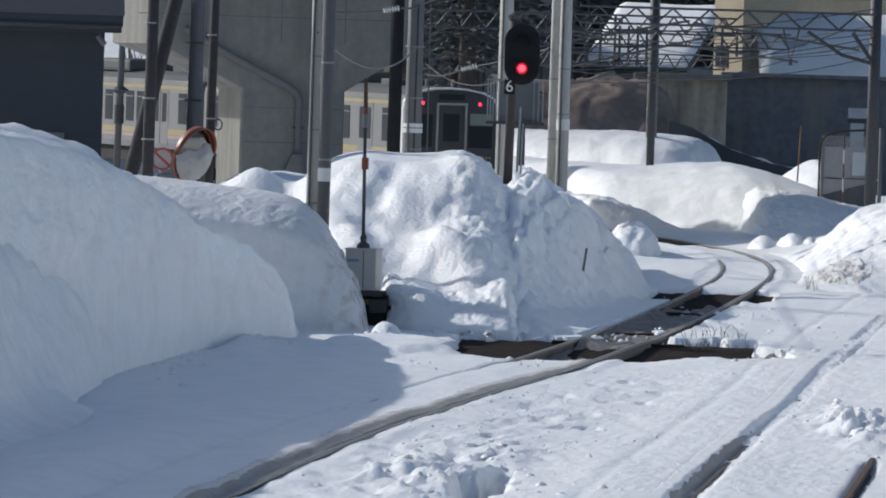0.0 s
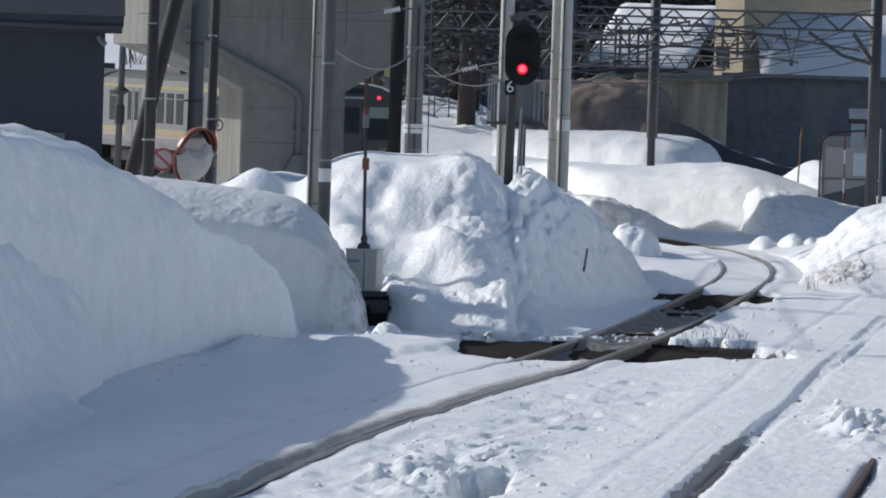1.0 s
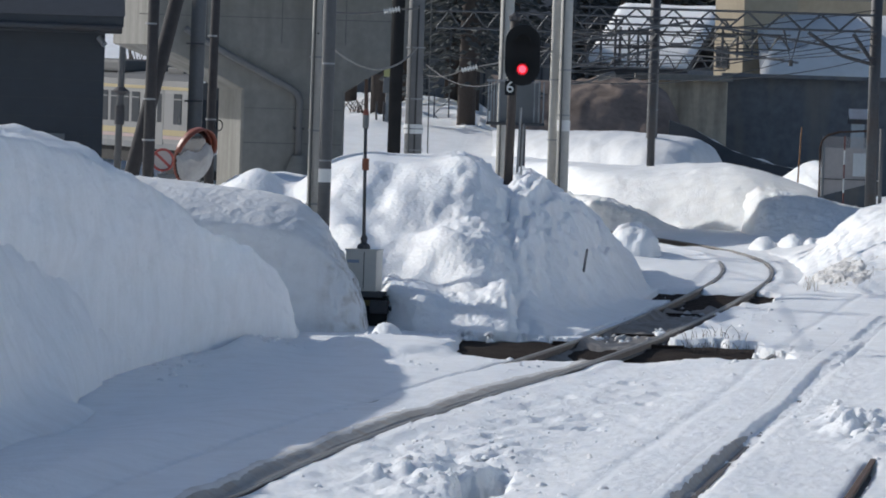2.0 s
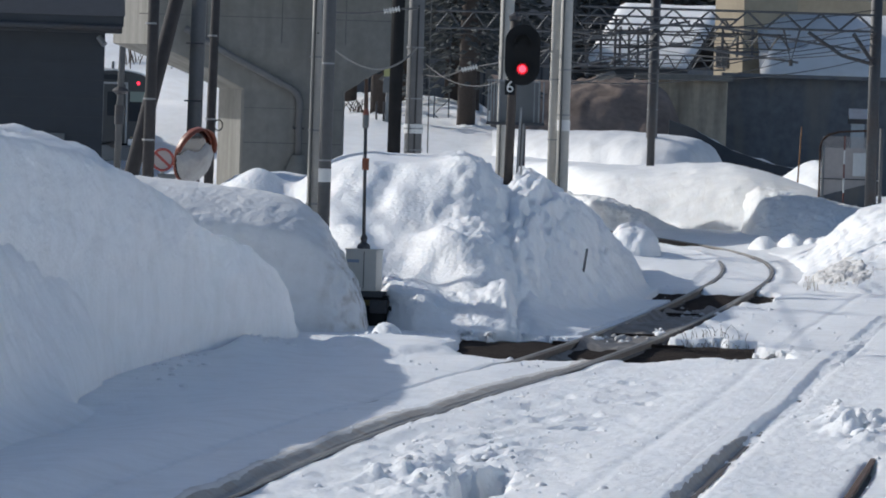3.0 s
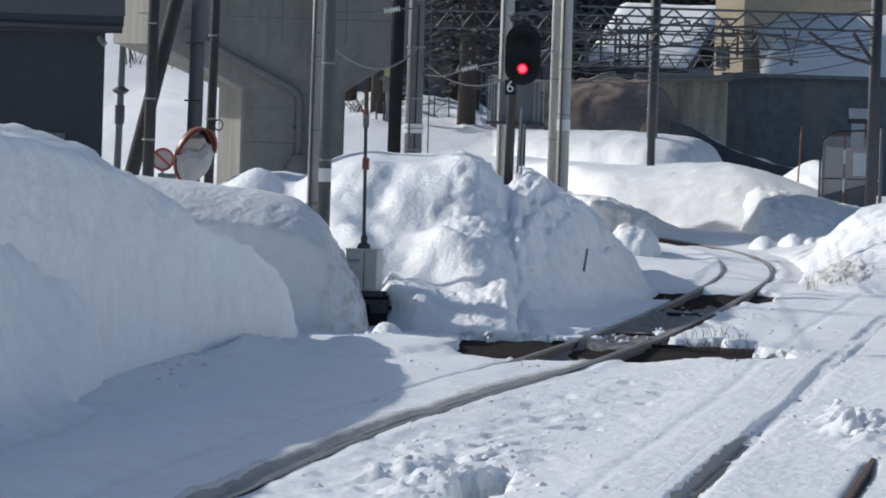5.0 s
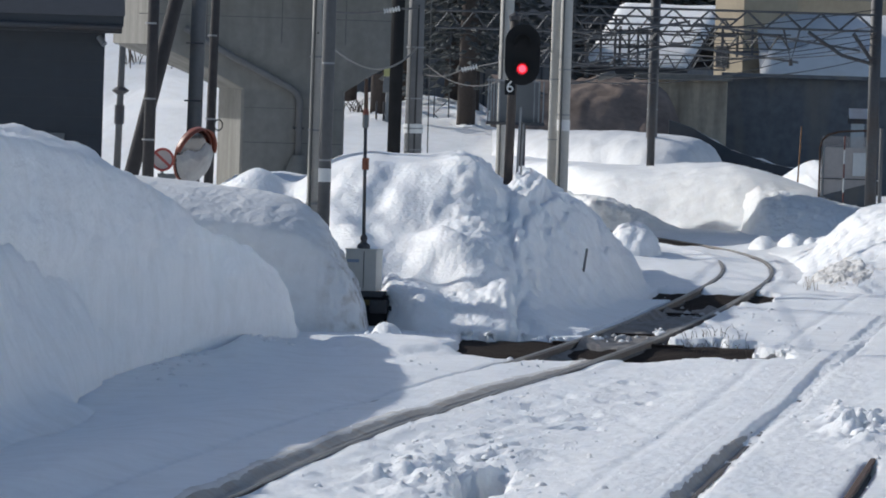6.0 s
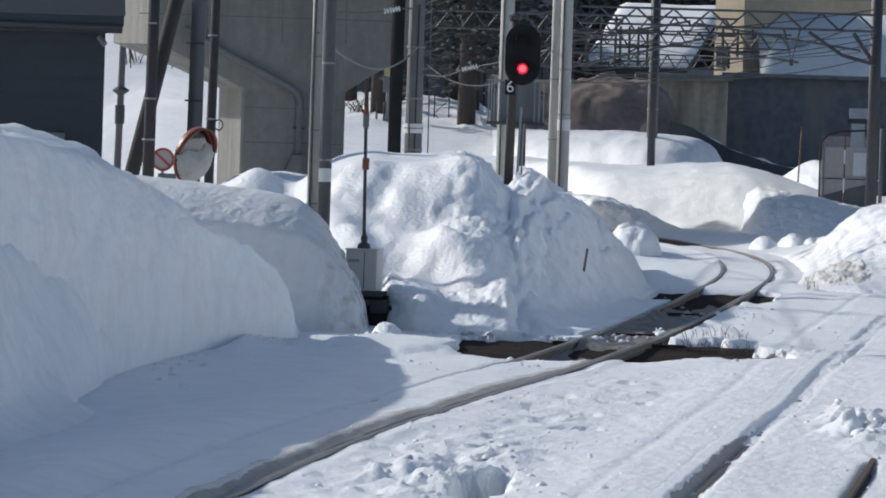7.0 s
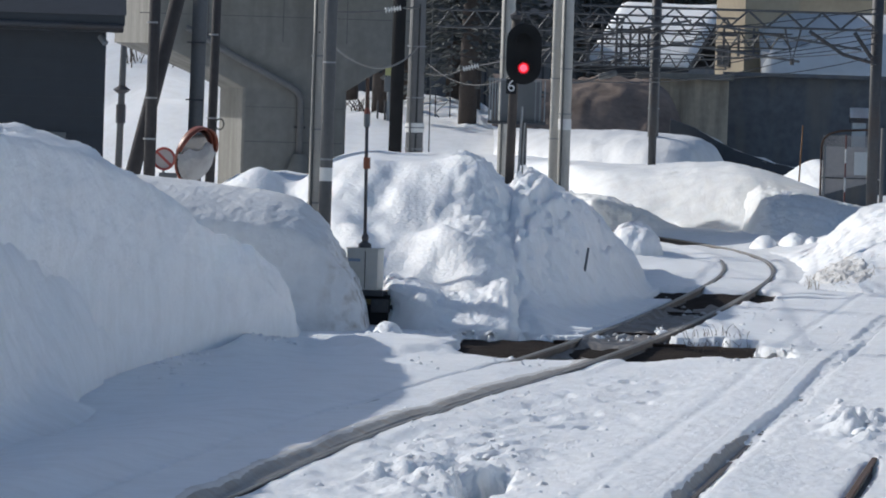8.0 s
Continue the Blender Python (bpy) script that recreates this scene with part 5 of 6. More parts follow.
# ---- overhead line: masts, portal beams, wires
def truss_bm(p0, p1, height, bays, r, bm=None):
    p0, p1 = Vector(p0), Vector(p1)
    bm = bm or bmesh.new()
    up = Vector((0, 0, height))
    for off in (Vector((0, 0, 0)), up):
        add_tube(bm, [p0 + off, p1 + off], r, 6)
    for k in range(bays):
        a, b, c = p0.lerp(p1, k / bays), p0.lerp(p1, (k + 0.5) / bays), p0.lerp(p1, (k + 1) / bays)
        add_tube(bm, [a, b + up], r * 0.75, 5)
        add_tube(bm, [b + up, c], r * 0.75, 5)
    return bm


def portal(label, x0, x1, y, z, height, bays, r, masts=(), mast_r=0.17, mat=TRUSS):
    t = thing("line_portal", label, "overhead portal", group="overhead portals")
    bm = truss_bm((x0, y, z), (x1, y, z), height, bays, r)
    truss_bm((x0, y + 0.5, z), (x1, y + 0.5, z), height, bays, r, bm)
    for k in range(bays + 1):
        x = x0 + (x1 - x0) * k / bays
        add_tube(bm, [(x, y, z), (x, y + 0.5, z)], r * 0.7, 5)
        add_tube(bm, [(x, y, z + height), (x, y + 0.5, z + height)], r * 0.7, 5)
    part("lattice_beam", bm, mat, t)
    for x in masts:
        part("mast", tube([(x, y + 0.25, -0.2), (x, y + 0.25, z + height + 1.5)], mast_r, 12), STEEL_DARK, t, smooth=True)
    return t


PA = portal("dark steel overhead line portal beam on a mast", 3.2, 10.42, 172, 5.36, 0.40, 8, 0.028, (10.42,), 0.145)
part("knee_brace", tube([(8.75, 172, 5.30), (9.6, 172, 4.75), (10.4, 172, 4.55)], 0.045, 8), STEEL_DARK, PA)
part("knee_brace", tube([(10.35, 171.95, 4.6), (9.85, 171.95, 5.3)], 0.05, 8), STEEL_DARK, PA)
part("hanger", tube([(8.15, 172, 5.36), (8.35, 172, 4.55), (8.55, 172, 5.36)], 0.028, 6), STEEL_DARK, PA)
part("hanger_clamp", tube([(8.35, 172, 4.62), (8.35, 172, 4.46)], 0.05, 8), STEEL_DARK, PA)
portal("grey lattice overhead line portal further back", 2.6, 9.2, 190, 4.9, 0.40, 12, 0.022, (), 0.1, TRUSS)
portal("low grey lattice cross-beam between far masts", 2.9, 8.6, 218.85, 4.3, 0.42, 11, 0.022)
PC = portal("distant lattice overhead line portal", -0.4, 8.4, 206, 5.3, 0.5, 12, 0.03, (6.0,), 0.12, TRUSS)


def steel_frame(x0, x1, y, zs, posts, label):
    t = thing("line_gantry", label, "line gantry", group="line gantries")
    for z in zs:
        part("beam", tube([(x0, y, z), (x1, y, z + 0.05)], 0.04, 6), STEEL_DARK, t)
    for k in range(posts):
        x = x0 + (x1 - x0) * (k + 0.5) / posts
        part("upright", tube([(x, y + 0.03, zs[0] - 0.15), (x, y + 0.03, zs[-1] + 0.2)], 0.045, 6), STEEL_DARK, t)
    part("brace", tube([(x0, y - 0.03, zs[0]), (x1, y - 0.03, zs[-1])], 0.03, 6), STEEL_DARK, t)
    return t


steel_frame(5.9, 7.5, 250, (4.5, 5.0, 5.55), 5, "dark steel frame before the snowy roof")
steel_frame(4.5, 6.0, 244, (4.4, 5.2, 5.9), 3, "dark steel frame carrying line gear")
steel_frame(8.9, 10.4, 236, (4.9, 5.5), 3, "dark steel frame before the beige house")
for x0, z0, x1, z1 in [(3.0, 4.9, 7.0, 5.7), (6.3, 5.0, 10.2, 4.6), (3.2, 4.2, 7.4, 5.2), (7.0, 5.6, 12.0, 5.0)]:
    part("slanting_arm", tube([(x0, 200, z0), (x1, 206, z1)], 0.035, 6), TRUSS, PC)


def lattice_mast(x, y, z0, z1, w, label):
    t = thing("lattice_mast", label, "lattice mast", pose(x, y, 0), group="lattice masts")
    bm = bmesh.new()
    for sx in (-1, 1):
        for sy in (-1, 1):
            add_tube(bm, [(sx * w / 2, sy * w / 2, z0), (sx * w / 2, sy * w / 2, z1)], 0.022, 6)
    n = int((z1 - z0) / w)
    for k in range(n):
        a, b = z0 + (z1 - z0) * k / n, z0 + (z1 - z0) * (k + 1) / n
        s = 1 if k % 2 else -1
        for sy in (-1, 1):
            add_tube(bm, [(-s * w / 2, sy * w / 2, a), (s * w / 2, sy * w / 2, b)], 0.014, 5)
            add_tube(bm, [(sy * w / 2, -s * w / 2, a), (sy * w / 2, s * w / 2, b)], 0.014, 5)
    part("lattice", bm, TRUSS, t)
    return t


lattice_mast(4.7, 251, 2.0, 9.0, 0.5, "grey steel lattice mast")
lattice_mast(-0.2, 241, 1.0, 9.0, 0.5, "grey steel lattice mast behind the signal")


def insulator(p0, p1, label="row of white porcelain insulator discs"):
    t = thing("insulator", label, "insulator", group="line insulators")
    p0, p1 = Vector(p0), Vector(p1)
    pts, rad = [], []
    n = 6
    for k in range(n):
        for f, r in ((0.0, 0.02), (0.25, 0.065), (0.5, 0.06), (0.6, 0.02)):
            pts.append(p0.lerp(p1, (k + f) / n))
            rad.append(r)
    part("discs", tube(pts, rad, 12), PORCELAIN, t, smooth=True)
    return t


insulator((-1.42, 150, 5.33), (-1.05, 150, 5.40))
insulator((0.30, 160, 4.12), (0.68, 160, 4.22))
SLEEVE = thing("wire_sleeve", "pale grey sleeve round an overhead wire", "wire fitting")
part("sleeve", tube([(3.33, 158, 4.04), (3.35, 158, 4.045), (3.73, 158, 4.145), (3.75, 158, 4.15)], [0.03, 0.075, 0.075, 0.03], 14), CABLE_GREY, SLEEVE, smooth=True)


def wire(a, b, drop, r=0.014, mat=CABLE, label="overhead wire sagging between poles"):
    return tagged(part("overhead_wire", tube(sag(a, b, drop), r, 6), mat), label, "wire", "overhead wires")


wire((-2.14, 114.9, 4.70), (-0.73, 164.8, 4.62), 0.55, 0.02, CABLE_GREY, "slack grey cable loop between poles")
wire((-1.96, 114.7, 5.05), (-1.42, 150, 5.33), 0.03, 0.02)
wire((-1.05, 150, 5.40), (-0.73, 165, 5.55), 0.02, 0.02)
wire((-0.73, 164.8, 5.6), (-0.75, 164.8, 1.9), 0.0, 0.022, CABLE, "black cable down the pole")
wire((-0.45, 165, 6.0), (-0.43, 165, 1.9), 0.0, 0.016, CABLE_GREY, "grey cable down the pole")
wire((-0.6, 165, 4.0), (0.3, 160, 4.12), 0.1, 0.016)
wire((0.68, 160, 4.22), (2.0, 140, 4.62), 0.03, 0.016)
wire((-0.55, 165, 4.25), (2.0, 140, 4.65), 0.65, 0.014, CABLE)
for za, zb, xb, yb, d in [(4.55, 5.05, 10.4, 172, 0.25), (4.2, 4.75, 10.4, 172, 0.35), (4.9, 5.3, 10.4, 172, 0.2), (4.0, 4.6, 8.3, 172, 0.25)]:
    wire((2.35, 140, za), (xb, yb, zb), d, 0.011)
for a, b, d in [((-0.65, 165, 5.0), (10.4, 172, 5.9), 0.3), ((-0.65, 165, 4.5), (10.4, 172, 5.2), 0.45), ((1.25, 150, 4.75), (6.35, 219, 5.2), 0.2),
                ((1.25, 150, 4.4), (6.35, 219, 4.6), 0.3), ((6.4, 219, 5.4), (10.4, 172, 5.5), 0.3), ((6.4, 219, 4.9), (10.4, 172, 4.9), 0.25),
                ((2.35, 140, 5.0), (6.35, 219, 5.6), 0.2), ((2.35, 140, 4.4), (6.35, 219, 5.0), 0.3)]:
    wire(a, b, d, 0.012)
wire((3.75, 158, 4.12), (9.65, 172, 5.36), 0.25, 0.012)
wire((2.35, 140, 3.95), (3.35, 158, 4.05), 0.05, 0.02)


# ---- trees on the slope behind
def conifer(name, label, m, height, trunk_r, crown_from, spread, seed, clumps=420):
    t = thing(name, label, "tree", m, group="trees behind the line")
    rng = random.Random(seed)
    part("trunk", tube([(0, 0, -1.0), (0.05, 0, height * 0.3), (0.0, 0.05, height * 0.7), (0, 0, height)], [trunk_r * 1.15, trunk_r, trunk_r * 0.6, 0.03], 10), BARK, t, smooth=True)
    verts, faces = [], []
    for _ in range(clumps):
        f = rng.random() ** 0.8
        z = crown_from + (height - crown_from) * f
        r = spread * (1 - f) ** 0.8 * (0.25 + 0.75 * rng.random()) + 0.1
        a = rng.random() * 6.283
        c = Vector((r * math.cos(a), r * math.sin(a), z - 0.25 * r))
        s = 0.14 + 0.24 * rng.random()
        out = Vector((math.cos(a), math.sin(a), -0.35 + 0.3 * rng.random())).normalized()
        side = Vector((-math.sin(a), math.cos(a), 0.3 * rng.random()))
        up = out.cross(side).normalized()
        b = len(verts)
        verts += [c - out * s * 0.6, c + side * s * 0.5, c + out * s * 1.1, c - side * s * 0.5, c + up * s * 0.30, c - up * s * 0.22]
        faces += [(b, b + 1, b + 4), (b + 1, b + 2, b + 4), (b + 2, b + 3, b + 4), (b + 3, b, b + 4), (b + 1, b, b + 5), (b + 2, b + 1, b + 5), (b + 3, b + 2, b + 5), (b, b + 3, b + 5)]
    me = bpy.data.meshes.new("crown")
    me.from_pydata([tuple(v) for v in verts], [], faces)
    me.materials.append(NEEDLES)
    o = new("crown", me)
    o.parent = t
    return t


def dark_shed():
    # Block added behind the cedars to draw the shadowed background dark.
    t = thing("dark_shed", "added dark block behind the cedars, in place of the shadowed background", "shed", pose(-0.4, 266, 1.5))
    part("wall", box((0, 2, 2.0), (8.4, 4, 5.2)), WALL_DARK, t)
    for k in range(12):
        part("board_batten", box((-4.0 + 0.72 * k, -0.03, 2.0), (0.08, 0.06, 5.1)), EAVE, t)
    part("roof", loft([[(-4.5, -0.6, 4.5), (-4.5, 2, 5.6), (-4.5, 4.6, 4.5)], [(4.5, -0.6, 4.5), (4.5, 2, 5.6), (4.5, 4.6, 4.5)]]), EAVE, t)
    return t


dark_shed()
CT = conifer("conifer", "dark cedar on the slope behind the line", pose(0.8, 252, 1.2), 18, 0.30, 3.0, 2.6, 5, 2300)
CT2 = conifer("conifer", "dark cedar with a bare brown trunk", pose(0.62, 236, 1.2), 16, 0.29, 2.4, 2.3, 9, 2100)
rt = random.Random(31)
for k in range(90):
    x = -30 + 66 * ((k * 0.618) % 1.0)
    y = 300 + rt.uniform(0, 44)
    z = 0.5
    copy_thing(CT if k % 2 else CT2, pose(x, y, z, 0, 0, rt.uniform(0, 360)))
for k, (x, y) in enumerate([(-1.7, 257), (2.2, 255), (-3.6, 255), (0.2, 256)]):
    copy_thing(CT, pose(x, y, 1.8, 0, 0, 40 * k))


def hillside():
    gx, gy = np.meshgrid(np.linspace(-400, 400, 120), np.linspace(345, 900, 60))
    gz = -1 + (gy - 345) * 0.42 + 8 * fbm(gx * 0.02, gy * 0.02, 500, 4)
    return tagged(sheet("hillside", gx, gy, gz, NEEDLES), "dark wooded hillside rising behind the village", "hillside", kind="structure")


hillside()


# ---- crumbs and clods thrown over the snow
def crumbs(name, label, spots, seed, level=None, mat=None):
    """Small irregular lumps; spots: centre, spread, count, size."""
    rng = random.Random(seed)
    verts, faces = [], []
    for cx, cy, sx, sy, n, size in spots:
        px = np.array([rng.gauss(cx, sx) for _ in range(n)])
        py = np.array([rng.gauss(cy, sy) for _ in range(n)])
        pz = snow_level(px, py) if level is None else 0 * px + level
        for x, y, z in zip(px, py, pz):
            if z < -0.12:
                continue
            s = size * rng.uniform(0.3, 1.0) ** 2
            b = len(verts)
            ring = []
            for lat, zz in ((1.0, 0.0), (0.8, 0.36)):
                for k in range(6):
                    a = k * 1.047 + rng.uniform(-0.3, 0.3)
                    r = s * lat * rng.uniform(0.7, 1.15)
                    ring.append((x + r * math.cos(a), y + r * math.sin(a) * 1.4, z - 0.01 + s * zz * rng.uniform(0.8, 1.2)))
            verts += ring + [(x, y, z + s * 0.62)]
            for k in range(6):
                m = (k + 1) % 6
                faces += [(b + k, b + m, b + 6 + m, b + 6 + k), (b + 6 + k, b + 6 + m, b + 12)]
    me = bpy.data.meshes.new(name)
    me.from_pydata(verts, [], faces)
    me.materials.append(mat or SNOW)
    me.shade_smooth()
    return tagged(new(name, me), label, "snow", kind="stuff")


crumbs("snow_crumbs", "crumbs of snow scattered between the tracks",
       [(1.4, 88, 1.3, 8, 520, 0.026), (4.4, 100, 1.7, 13, 420, 0.03), (0.6, 78, 1.0, 5, 320, 0.035), (5.5, 125, 1.2, 9, 160, 0.04), (0.8, 84, 0.9, 5.5, 150, 0.045), (1.9, 95, 0.9, 5, 110, 0.045), (0.3, 74, 0.6, 3, 120, 0.07), (4.6, 95, 1.2, 12, 120, 0.035), (4.5, 108, 0.8, 4, 60, 0.07),
        (5.2, 85, 0.28, 3.5, 46, 0.15), (4.2, 80, 0.5, 6, 90, 0.04), (5.6, 122, 0.8, 7, 60, 0.07), (1.0, 101, 0.6, 2, 40, 0.06), (0.75, 112.2, 0.26, 0.4, 170, 0.13), (0.5, 112.0, 0.4, 0.25, 120, 0.09), (1.0, 111.8, 0.25, 0.3, 70, 0.10), (2.0, 112.2, 0.5, 0.3, 40, 0.06), (3.3, 114, 0.3, 4, 40, 0.06), (-3.7, 97.5, 0.35, 2.5, 70, 0.08), (-2.6, 104, 0.3, 0.8, 40, 0.08), (-0.8, 108.5, 0.4, 0.7, 50, 0.07)], 77)


crumbs("slush_lumps", "grey lumps of slush between the rails",
       [(2.7, 113.2, 0.25, 1.6, 12, 0.07), (3.3, 119, 0.2, 3.5, 16, 0.08), (4.4, 127, 0.3, 4, 14, 0.09), (2.9, 116.0, 0.10, 1.6, 8, 0.12)], 78, -0.085, SLUSH_PALE)
crumbs("snow_crumbs", "lumps of clean snow fallen beside the rail", [(3.62, 115.6, 0.09, 0.9, 14, 0.12), (2.45, 112.6, 0.1, 0.8, 5, 0.10), (2.0, 111.6, 0.5, 0.25, 20, 0.08)], 79, -0.05)


def relay_post():
    t = thing("relay_post", "pole with a pale yellow relay box beyond the line", "relay post", pose(-2.02, 236, 0))
    part("pole", tube([(0, 0, 1.0), (0, 0, 4.6)], 0.06, 10), GALV, t)
    part("relay_box", box((0.03, -0.1, 3.45), (0.36, 0.2, 0.5), bevel=0.02), CABINET_GREY, t)
    part("yellow_box", box((-0.02, -0.1, 3.95), (0.22, 0.2, 0.4), bevel=0.02), material("pale_yellow_paint", (0.42, 0.42, 0.18), 0.5), t)
    for x in (-0.35, 0.35, -0.1):
        part("stand_leg", tube([(x, 0, 1.0), (x, 0, 2.9)], 0.035, 8), STEEL_DARK, t)
    part("stand_rail", box((0, 0, 2.05), (0.8, 0.06, 0.08)), STEEL_DARK, t)
    return t


relay_post()
copy_thing(CT2, pose(-2.35, 243, 1.6, 0, 0, 75))


def bounce_bank():
    """A snow bank added beyond the view to bounce sunlight onto the shaded banks."""
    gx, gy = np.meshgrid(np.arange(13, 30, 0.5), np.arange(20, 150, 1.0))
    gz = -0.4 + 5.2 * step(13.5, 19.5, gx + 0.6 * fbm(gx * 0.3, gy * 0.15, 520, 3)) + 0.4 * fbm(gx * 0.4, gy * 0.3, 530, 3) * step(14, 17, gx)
    return tagged(sheet("snow_bank", gx, gy, gz, SNOW), "added snow bank out of view, bouncing sunlight", "snow bank", "snow banks", "stuff")


bounce_bank()


def yard_building():
    # Block added out of view; it darkens what the traffic mirror reflects.
    t = thing("yard_building", "added dark block out of view, for the mirror to reflect", "building", pose(44, 100, 0, 0, 0, 90), kind="structure")
    part("wall", box((0, 0, 4.5), (120, 8, 9.6)), WALL_DARK, t)
    part("roof", box((0, 0, 9.4), (121, 9.4, 0.4)), EAVE, t)
    return t


yard_building()


def buried_board():
    """A thin plate added in a hollow of the bank to draw its dark slit."""
    t = thing("buried_board", "thin upright plate added for a dark slit in the bank", "board", pose(2.49, 123.3, 0.80, 0, 9, 35))
    part("board", box((0, 0, 0.10), (0.02, 0.05, 0.42), bevel=0.006), CABINET_GREY, t)
    part("plate_post", tube([(0.0, 0.06, -0.75), (0.0, 0.06, -0.05)], 0.02, 8), GALV, t)
    return t


buried_board()


# ---- dead stems in the snow
def stems(name, label, cx, cy, rx, ry, z, n, h, seed, mat=TWIGS, spread=0.5, thick=1.0):
    rng = random.Random(seed)
    bm = bmesh.new()
    for _ in range(n):
        x, y = cx + rng.gauss(0, rx), cy + rng.gauss(0, ry)
        l = h * rng.uniform(0.4, 1.2)
        dx, dy = rng.uniform(-spread, spread) * l, rng.uniform(-0.6, 0.6) * spread * l
        zz = z(x, y) if callable(z) else z
        add_tube(bm, [(x, y, zz - 0.05), (x + dx * 0.4, y + dy * 0.4, zz + l * 0.6), (x + dx, y + dy, zz + l)], [0.006 * thick, 0.005 * thick, 0.003 * thick], 3, False)
    return tagged(part(name, bm, mat), label, "dead grass", kind="stuff")


stems("dead_stems", "dry brown stems beside the culvert", 4.25, 112.2, 0.32, 0.9, lambda x, y: max(-0.16, float(snow_level(np.array([x]), np.array([y]))[0])), 60, 0.16, 3, TWIGS_DARK, 0.9)
def melting_patch():
    """Rough half-melted snow, hollowed and stained, on the flank of the heap."""
    gx, gy = np.meshgrid(np.arange(7.25, 8.95, 0.02), np.arange(138.2, 148.5, 0.09))
    q = np.hypot((gx - 8.08) / 0.62, (gy - 142.8) / 4.2) + 0.35 * fbm(gx * 3, gy * 0.8, 611, 3)
    lump = fbm(gx * 5.5, gy * 1.6, 621, 4, 0.6)
    gz = bank_g(gx, gy) + 0.045 + 0.075 * lump + 0.02 * fbm(gx * 14, gy * 4, 625, 2) - 0.14 * step(0.55, 1.05, q)
    return tagged(sheet("snow_patch", gx, gy, gz, SNOW_MELT), "rough half-melted snow with brown-grey hollows", "snow", kind="stuff")


melting_patch()
stems("dead_stems", "matted grey-brown scrub poking from the snow heap", 8.05, 142.5, 0.30, 1.6, lambda x, y: float(bank_g(np.array(x), np.array(y))) - 0.02, 300, 0.06, 4, SCRUB, 1.6)
stems("dead_stems", "dry twigs at the heap's edge", 7.3, 139.5, 0.12, 0.5, 0.0, 14, 0.26, 6)
stems("dead_stems", "bare shrub twigs behind the pier", -3.05, 243, 0.30, 0.6, 2.3, 34, 0.55, 7, BARK, 0.7, 4)
stems("dead_stems", "bare shrub twigs by the house", -11.35, 255, 0.16, 0.4, 3.3, 22, 1.2, 8, BARK, 0.35, 5)


stems("dead_stems", "bare twigs on the snowy slope behind the pier", -9.3, 252, 0.7, 1.2, lambda x, y: float(snow_level(np.array([x]), np.array([y]))[0]), 9, 0.5, 9, BARK, 1.6, 5)


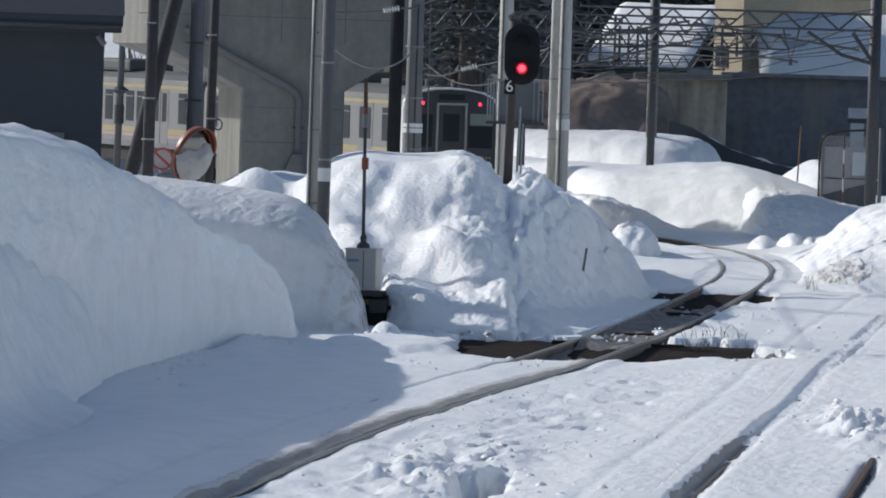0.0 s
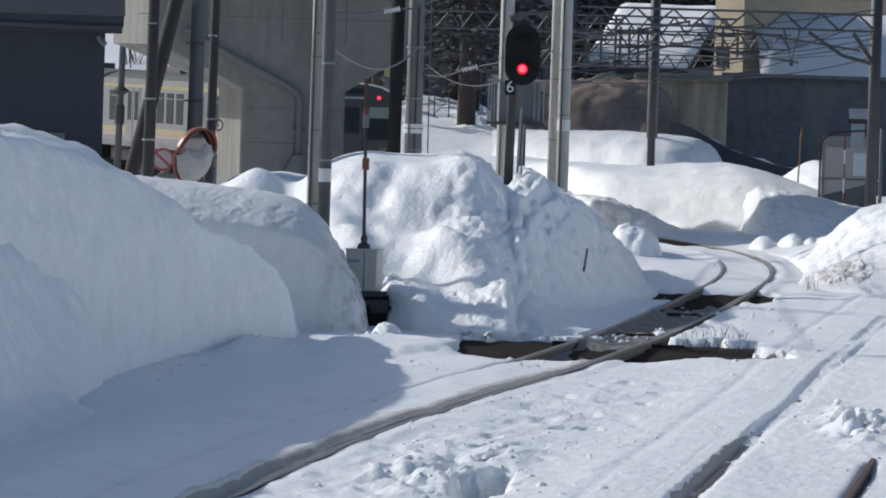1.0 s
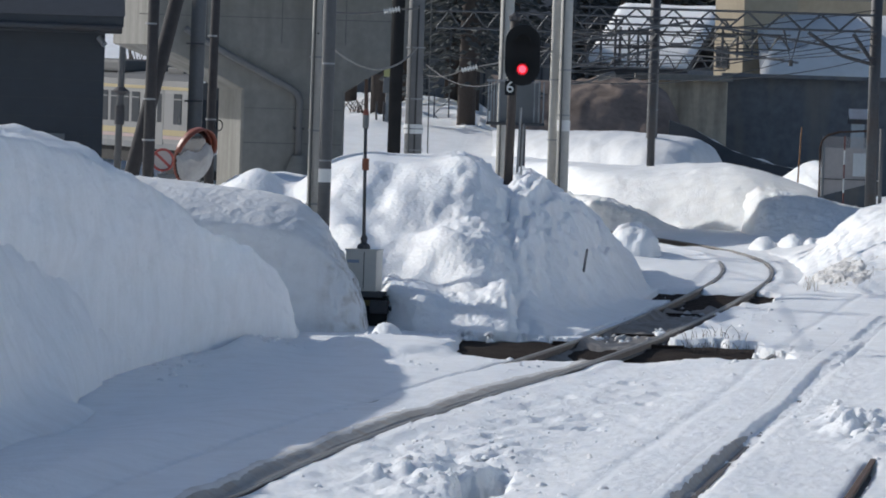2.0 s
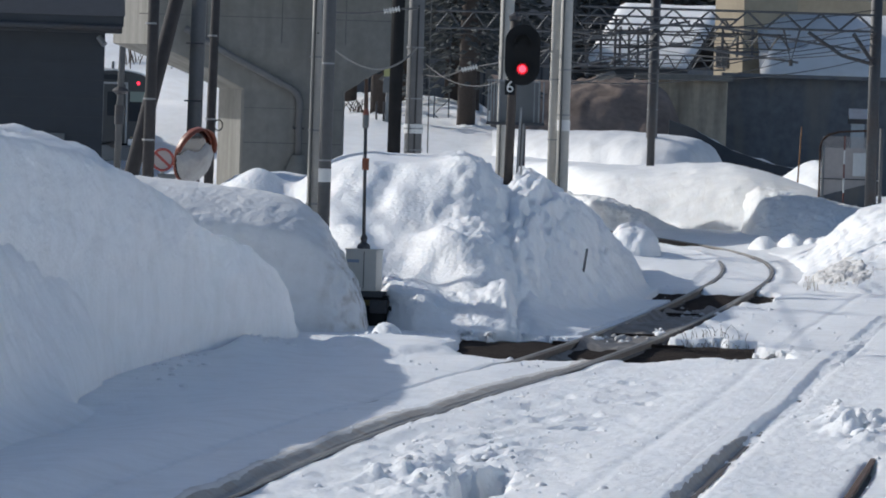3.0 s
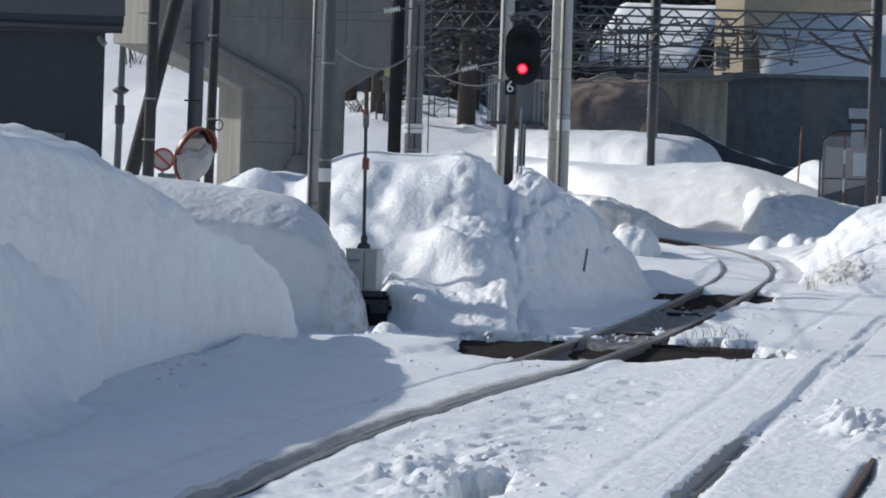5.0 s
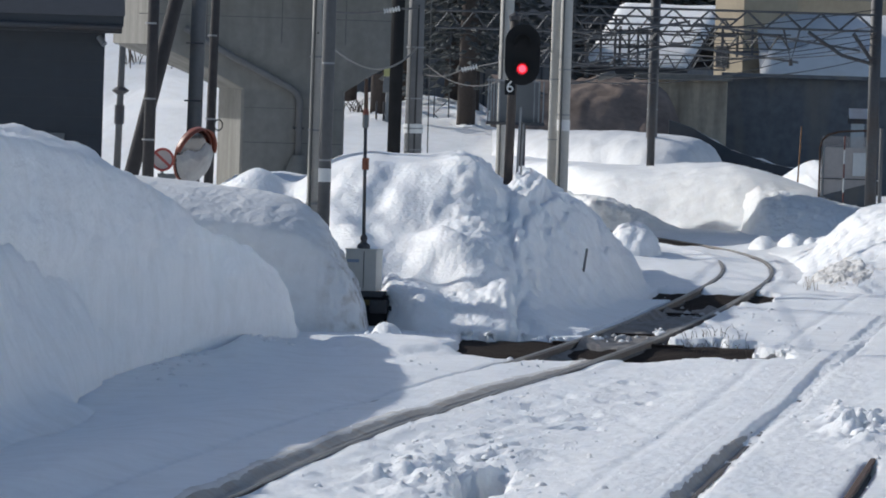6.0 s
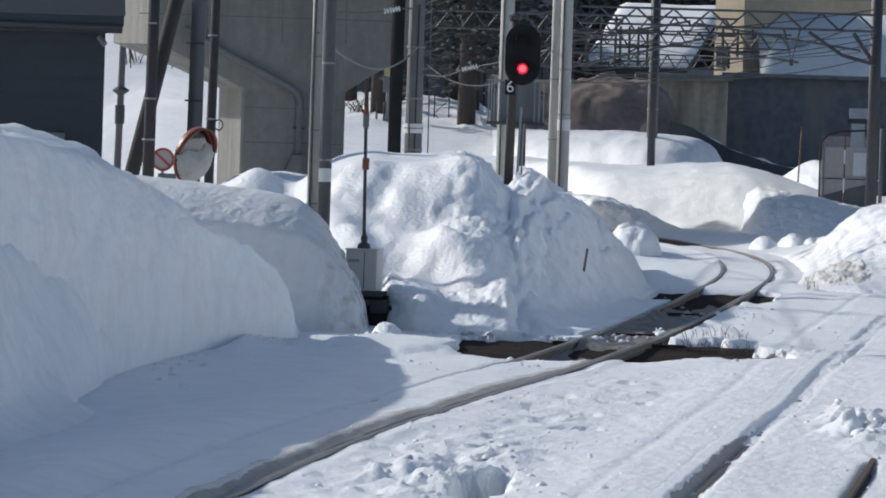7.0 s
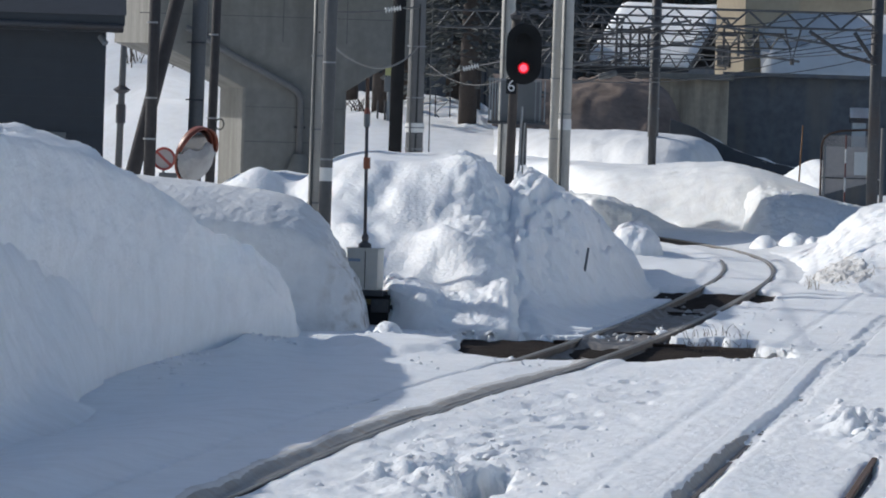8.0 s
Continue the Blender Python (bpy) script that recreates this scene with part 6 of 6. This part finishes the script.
# ---- the departing train
def railcar(label, tail):
    """Local: tail end at y = 0, running towards +y, rail level at z = 0."""
    t = thing("railcar", label, "train car", group="departing train")
    L = 19.6
    prof = [(-1.40, 0.95), (-1.475, 1.15), (-1.475, 2.75), (-1.45, 2.98), (-1.34, 3.16), (-1.0, 3.31), (-0.5, 3.40), (0, 3.42), (0.5, 3.40), (1.0, 3.31), (1.34, 3.16), (1.45, 2.98), (1.475, 2.75), (1.475, 1.15), (1.40, 0.95)]
    shell = part("body", loft([[(x, y, z) for x, z in prof] for y in (0.12, L)]), STAINLESS, t)
    shell.data.materials.append(TRAIN_ROOF)
    for f in shell.data.polygons:
        if f.normal.z > 0.45:
            f.material_index = 1
    part("underframe", box((0, L / 2, 0.72), (2.5, L - 1.2, 0.5), bevel=0.03), BLACK, t)
    for yb in (3.2, L - 3.2):
        b = part("bogie", box((0, yb, 0.48), (2.2, 2.6, 0.34), bevel=0.05), STEEL_DARK, t)
        for dy in (-1.05, 1.05):
            part("wheelset", tube([(-0.6, yb + dy, 0.43), (0.6, yb + dy, 0.43)], 0.43, 20), STEEL_DARK, b)
    for s in (-1, 1):
        part("upper_stripe", box((s * 1.468, L / 2, 2.92), (0.02, L - 0.5, 0.10), pose(0, 0, 0)), YELLOW, t, "yellow stripe")
        part("waist_stripe", box((s * 1.480, L / 2, 1.50), (0.012, L - 0.5, 0.18)), YELLOW, t, "yellow stripe")
        part("pink_stripe", box((s * 1.480, L / 2, 1.34), (0.012, L - 0.5, 0.10)), PINK, t, "pale pink stripe")
        for yd in (3.4, 9.8, 16.2):
            d = part("door", box((s * 1.479, yd, 1.98), (0.016, 1.36, 1.76), bevel=0.004), STAINLESS, t)
            for o in (-0.34, 0.34):
                part("door_window", box((s * 1.489, yd + o, 2.28), (0.012, 0.36, 0.92)), GLASS_DARK, d)
            part("door_gap", box((s * 1.489, yd, 1.98), (0.010, 0.03, 1.74)), BLACK, d)
        for yw, ww in ((1.5, 0.8), (5.2, 0.78), (6.15, 0.78), (7.1, 0.78), (8.05, 0.78), (11.6, 0.78), (12.55, 0.78), (13.5, 0.78), (14.45, 0.78), (18.2, 0.9)):
            win = part("side_window", box((s * 1.481, yw, 2.27), (0.016, ww * 0.86, 0.98), bevel=0.003), GLASS_DARK, t)
            part("window_rail", box((s * 1.492, yw, 2.58), (0.010, ww * 0.86, 0.035)), STAINLESS, win)
    ac = part("roof_unit", box((0, 9.5, 3.56), (1.9, 3.6, 0.40), bevel=0.10), TRAIN_ROOF, t)
    part("roof_vent", box((0, 4.0, 3.48), (1.2, 1.4, 0.22), bevel=0.05), TRAIN_ROOF, t)
    part("roof_vent", box((0, 15.0, 3.48), (1.4, 2.2, 0.28), bevel=0.05), TRAIN_ROOF, t)
    part("unit_grille", box((0, 9.5, 3.765), (1.2, 2.6, 0.012)), BLACK, ac)
    if not tail:
        part("gangway", box((0, -0.12, 2.1), (1.1, 0.5, 2.1), bevel=0.05), BLACK, t)
        return t
    inner = [(x * 0.955, 0.93 + (z - 0.95) * 0.985) for x, z in prof]
    part("end_ring", loft([[(x, 0.14, z) for x, z in prof], [(x * 0.995, 0.0, z * 0.998) for x, z in prof]]), WHITE, t, "white end rim")
    part("face", loft([[(x, 0.02, z) for x, z in inner], [(x, -0.03, z - 0.005) for x, z in inner]]), TRAIN_BLACK, t, "glossy black end")
    for s in (-1, 1):
        part("cab_window", box((s * 0.92, -0.035, 2.15), (0.72, 0.02, 0.95), bevel=0.005), GLASS_DARK, t)
        part("tail_light", tube([(s * 0.88, -0.03, 2.95), (s * 0.88, -0.055, 2.95)], [0.05, 0.045], 8), TAIL_LIGHT, t, "lit red tail lamp").matrix_basis = pose(0, 0, 0)
        for k in range(6):
            part("yellow_dot", box((s * (0.68 + 0.11 * k), -0.036, 1.40 if k > 2 else 1.40 - 0.09 * (3 - k)), (0.055, 0.012, 0.05)), YELLOW, t)
        part("end_plate", box((s * 0.92, -0.036, 0.98), (0.72, 0.014, 0.20), bevel=0.004), WHITE, t, "white panel")
    part("gangway_door", box((0, -0.05, 1.94), (0.78, 0.03, 1.96), bevel=0.01), TRAIN_BLACK, t)
    g = bmesh.new()
    for x in (-0.44, 0.44):
        add_box(g, (x, -0.07, 1.955), (0.07, 0.10, 2.03), None, 0.012)
    add_box(g, (0, -0.07, 2.94), (0.95, 0.10, 0.07), None, 0.012)
    part("gangway_frame", g, GALV, t, "pale grey frame")
    part("gangway_window", box((0, -0.068, 2.25), (0.5, 0.01, 0.8)), GLASS_DARK, t)
    part("destination_display", box((0, -0.045, 3.14), (0.8, 0.03, 0.17)), GLASS_DARK, t)
    # Display panel right of the gangway, in one pale green colour.
    part("side_display", box((0.93, -0.05, 2.50), (0.70, 0.012, 0.34)), LCD, t, "pale green display panel")
    part("coupler", tube([(0, 0.3, 0.88), (0, -0.45, 0.88)], 0.11, 10), STEEL_DARK, t)
    part("skirt", box((0, 0.0, 0.62), (2.5, 0.12, 0.5), bevel=0.04), CABINET_GREY, t)
    for x in (-0.5, 0.3):
        part("roof_antenna", tube([(x, 0.8, 3.35), (x, 0.8, 3.65)], 0.05, 8), GALV, t)
    return t


REAR = railcar("stainless train car with yellow stripes and a black lit tail end", True)
LEAD = railcar("stainless train car with yellow stripes, coupled ahead", False)


def path_pose(s):
    """Along the departing curve: s metres past the point where the tail stands at the start."""
    n = 80
    x, y = 0.12, 204.88
    for i in range(n):
        h = 0.2941 + 0.0040 * s * (i + 0.5) / n
        x, y = x - math.sin(h) * s / n, y + math.cos(h) * s / n
    return x, y, 0.2941 + 0.0040 * s, 0.12 + 0.0058 * s


def car_pose(s):
    """A car's pose from the tail point s and the point one car length ahead."""
    a, b = path_pose(s), path_pose(s + 19.6)
    yaw = math.degrees(math.atan2(-(b[0] - a[0]), b[1] - a[1]))
    return pose(a[0], a[1], a[3], math.degrees(math.atan2(b[3] - a[3], 19.6)), 0, yaw)


def motions():
    rows, ahead = [], []
    for k in range(17):
        t = k * 0.5
        s = 9.473 * t + 0.4136 * t * t
        rows.append((t, car_pose(s)))
        ahead.append((t, car_pose(s + 20.1)))
    walk(REAR, rows)
    walk(LEAD, ahead)


motions()
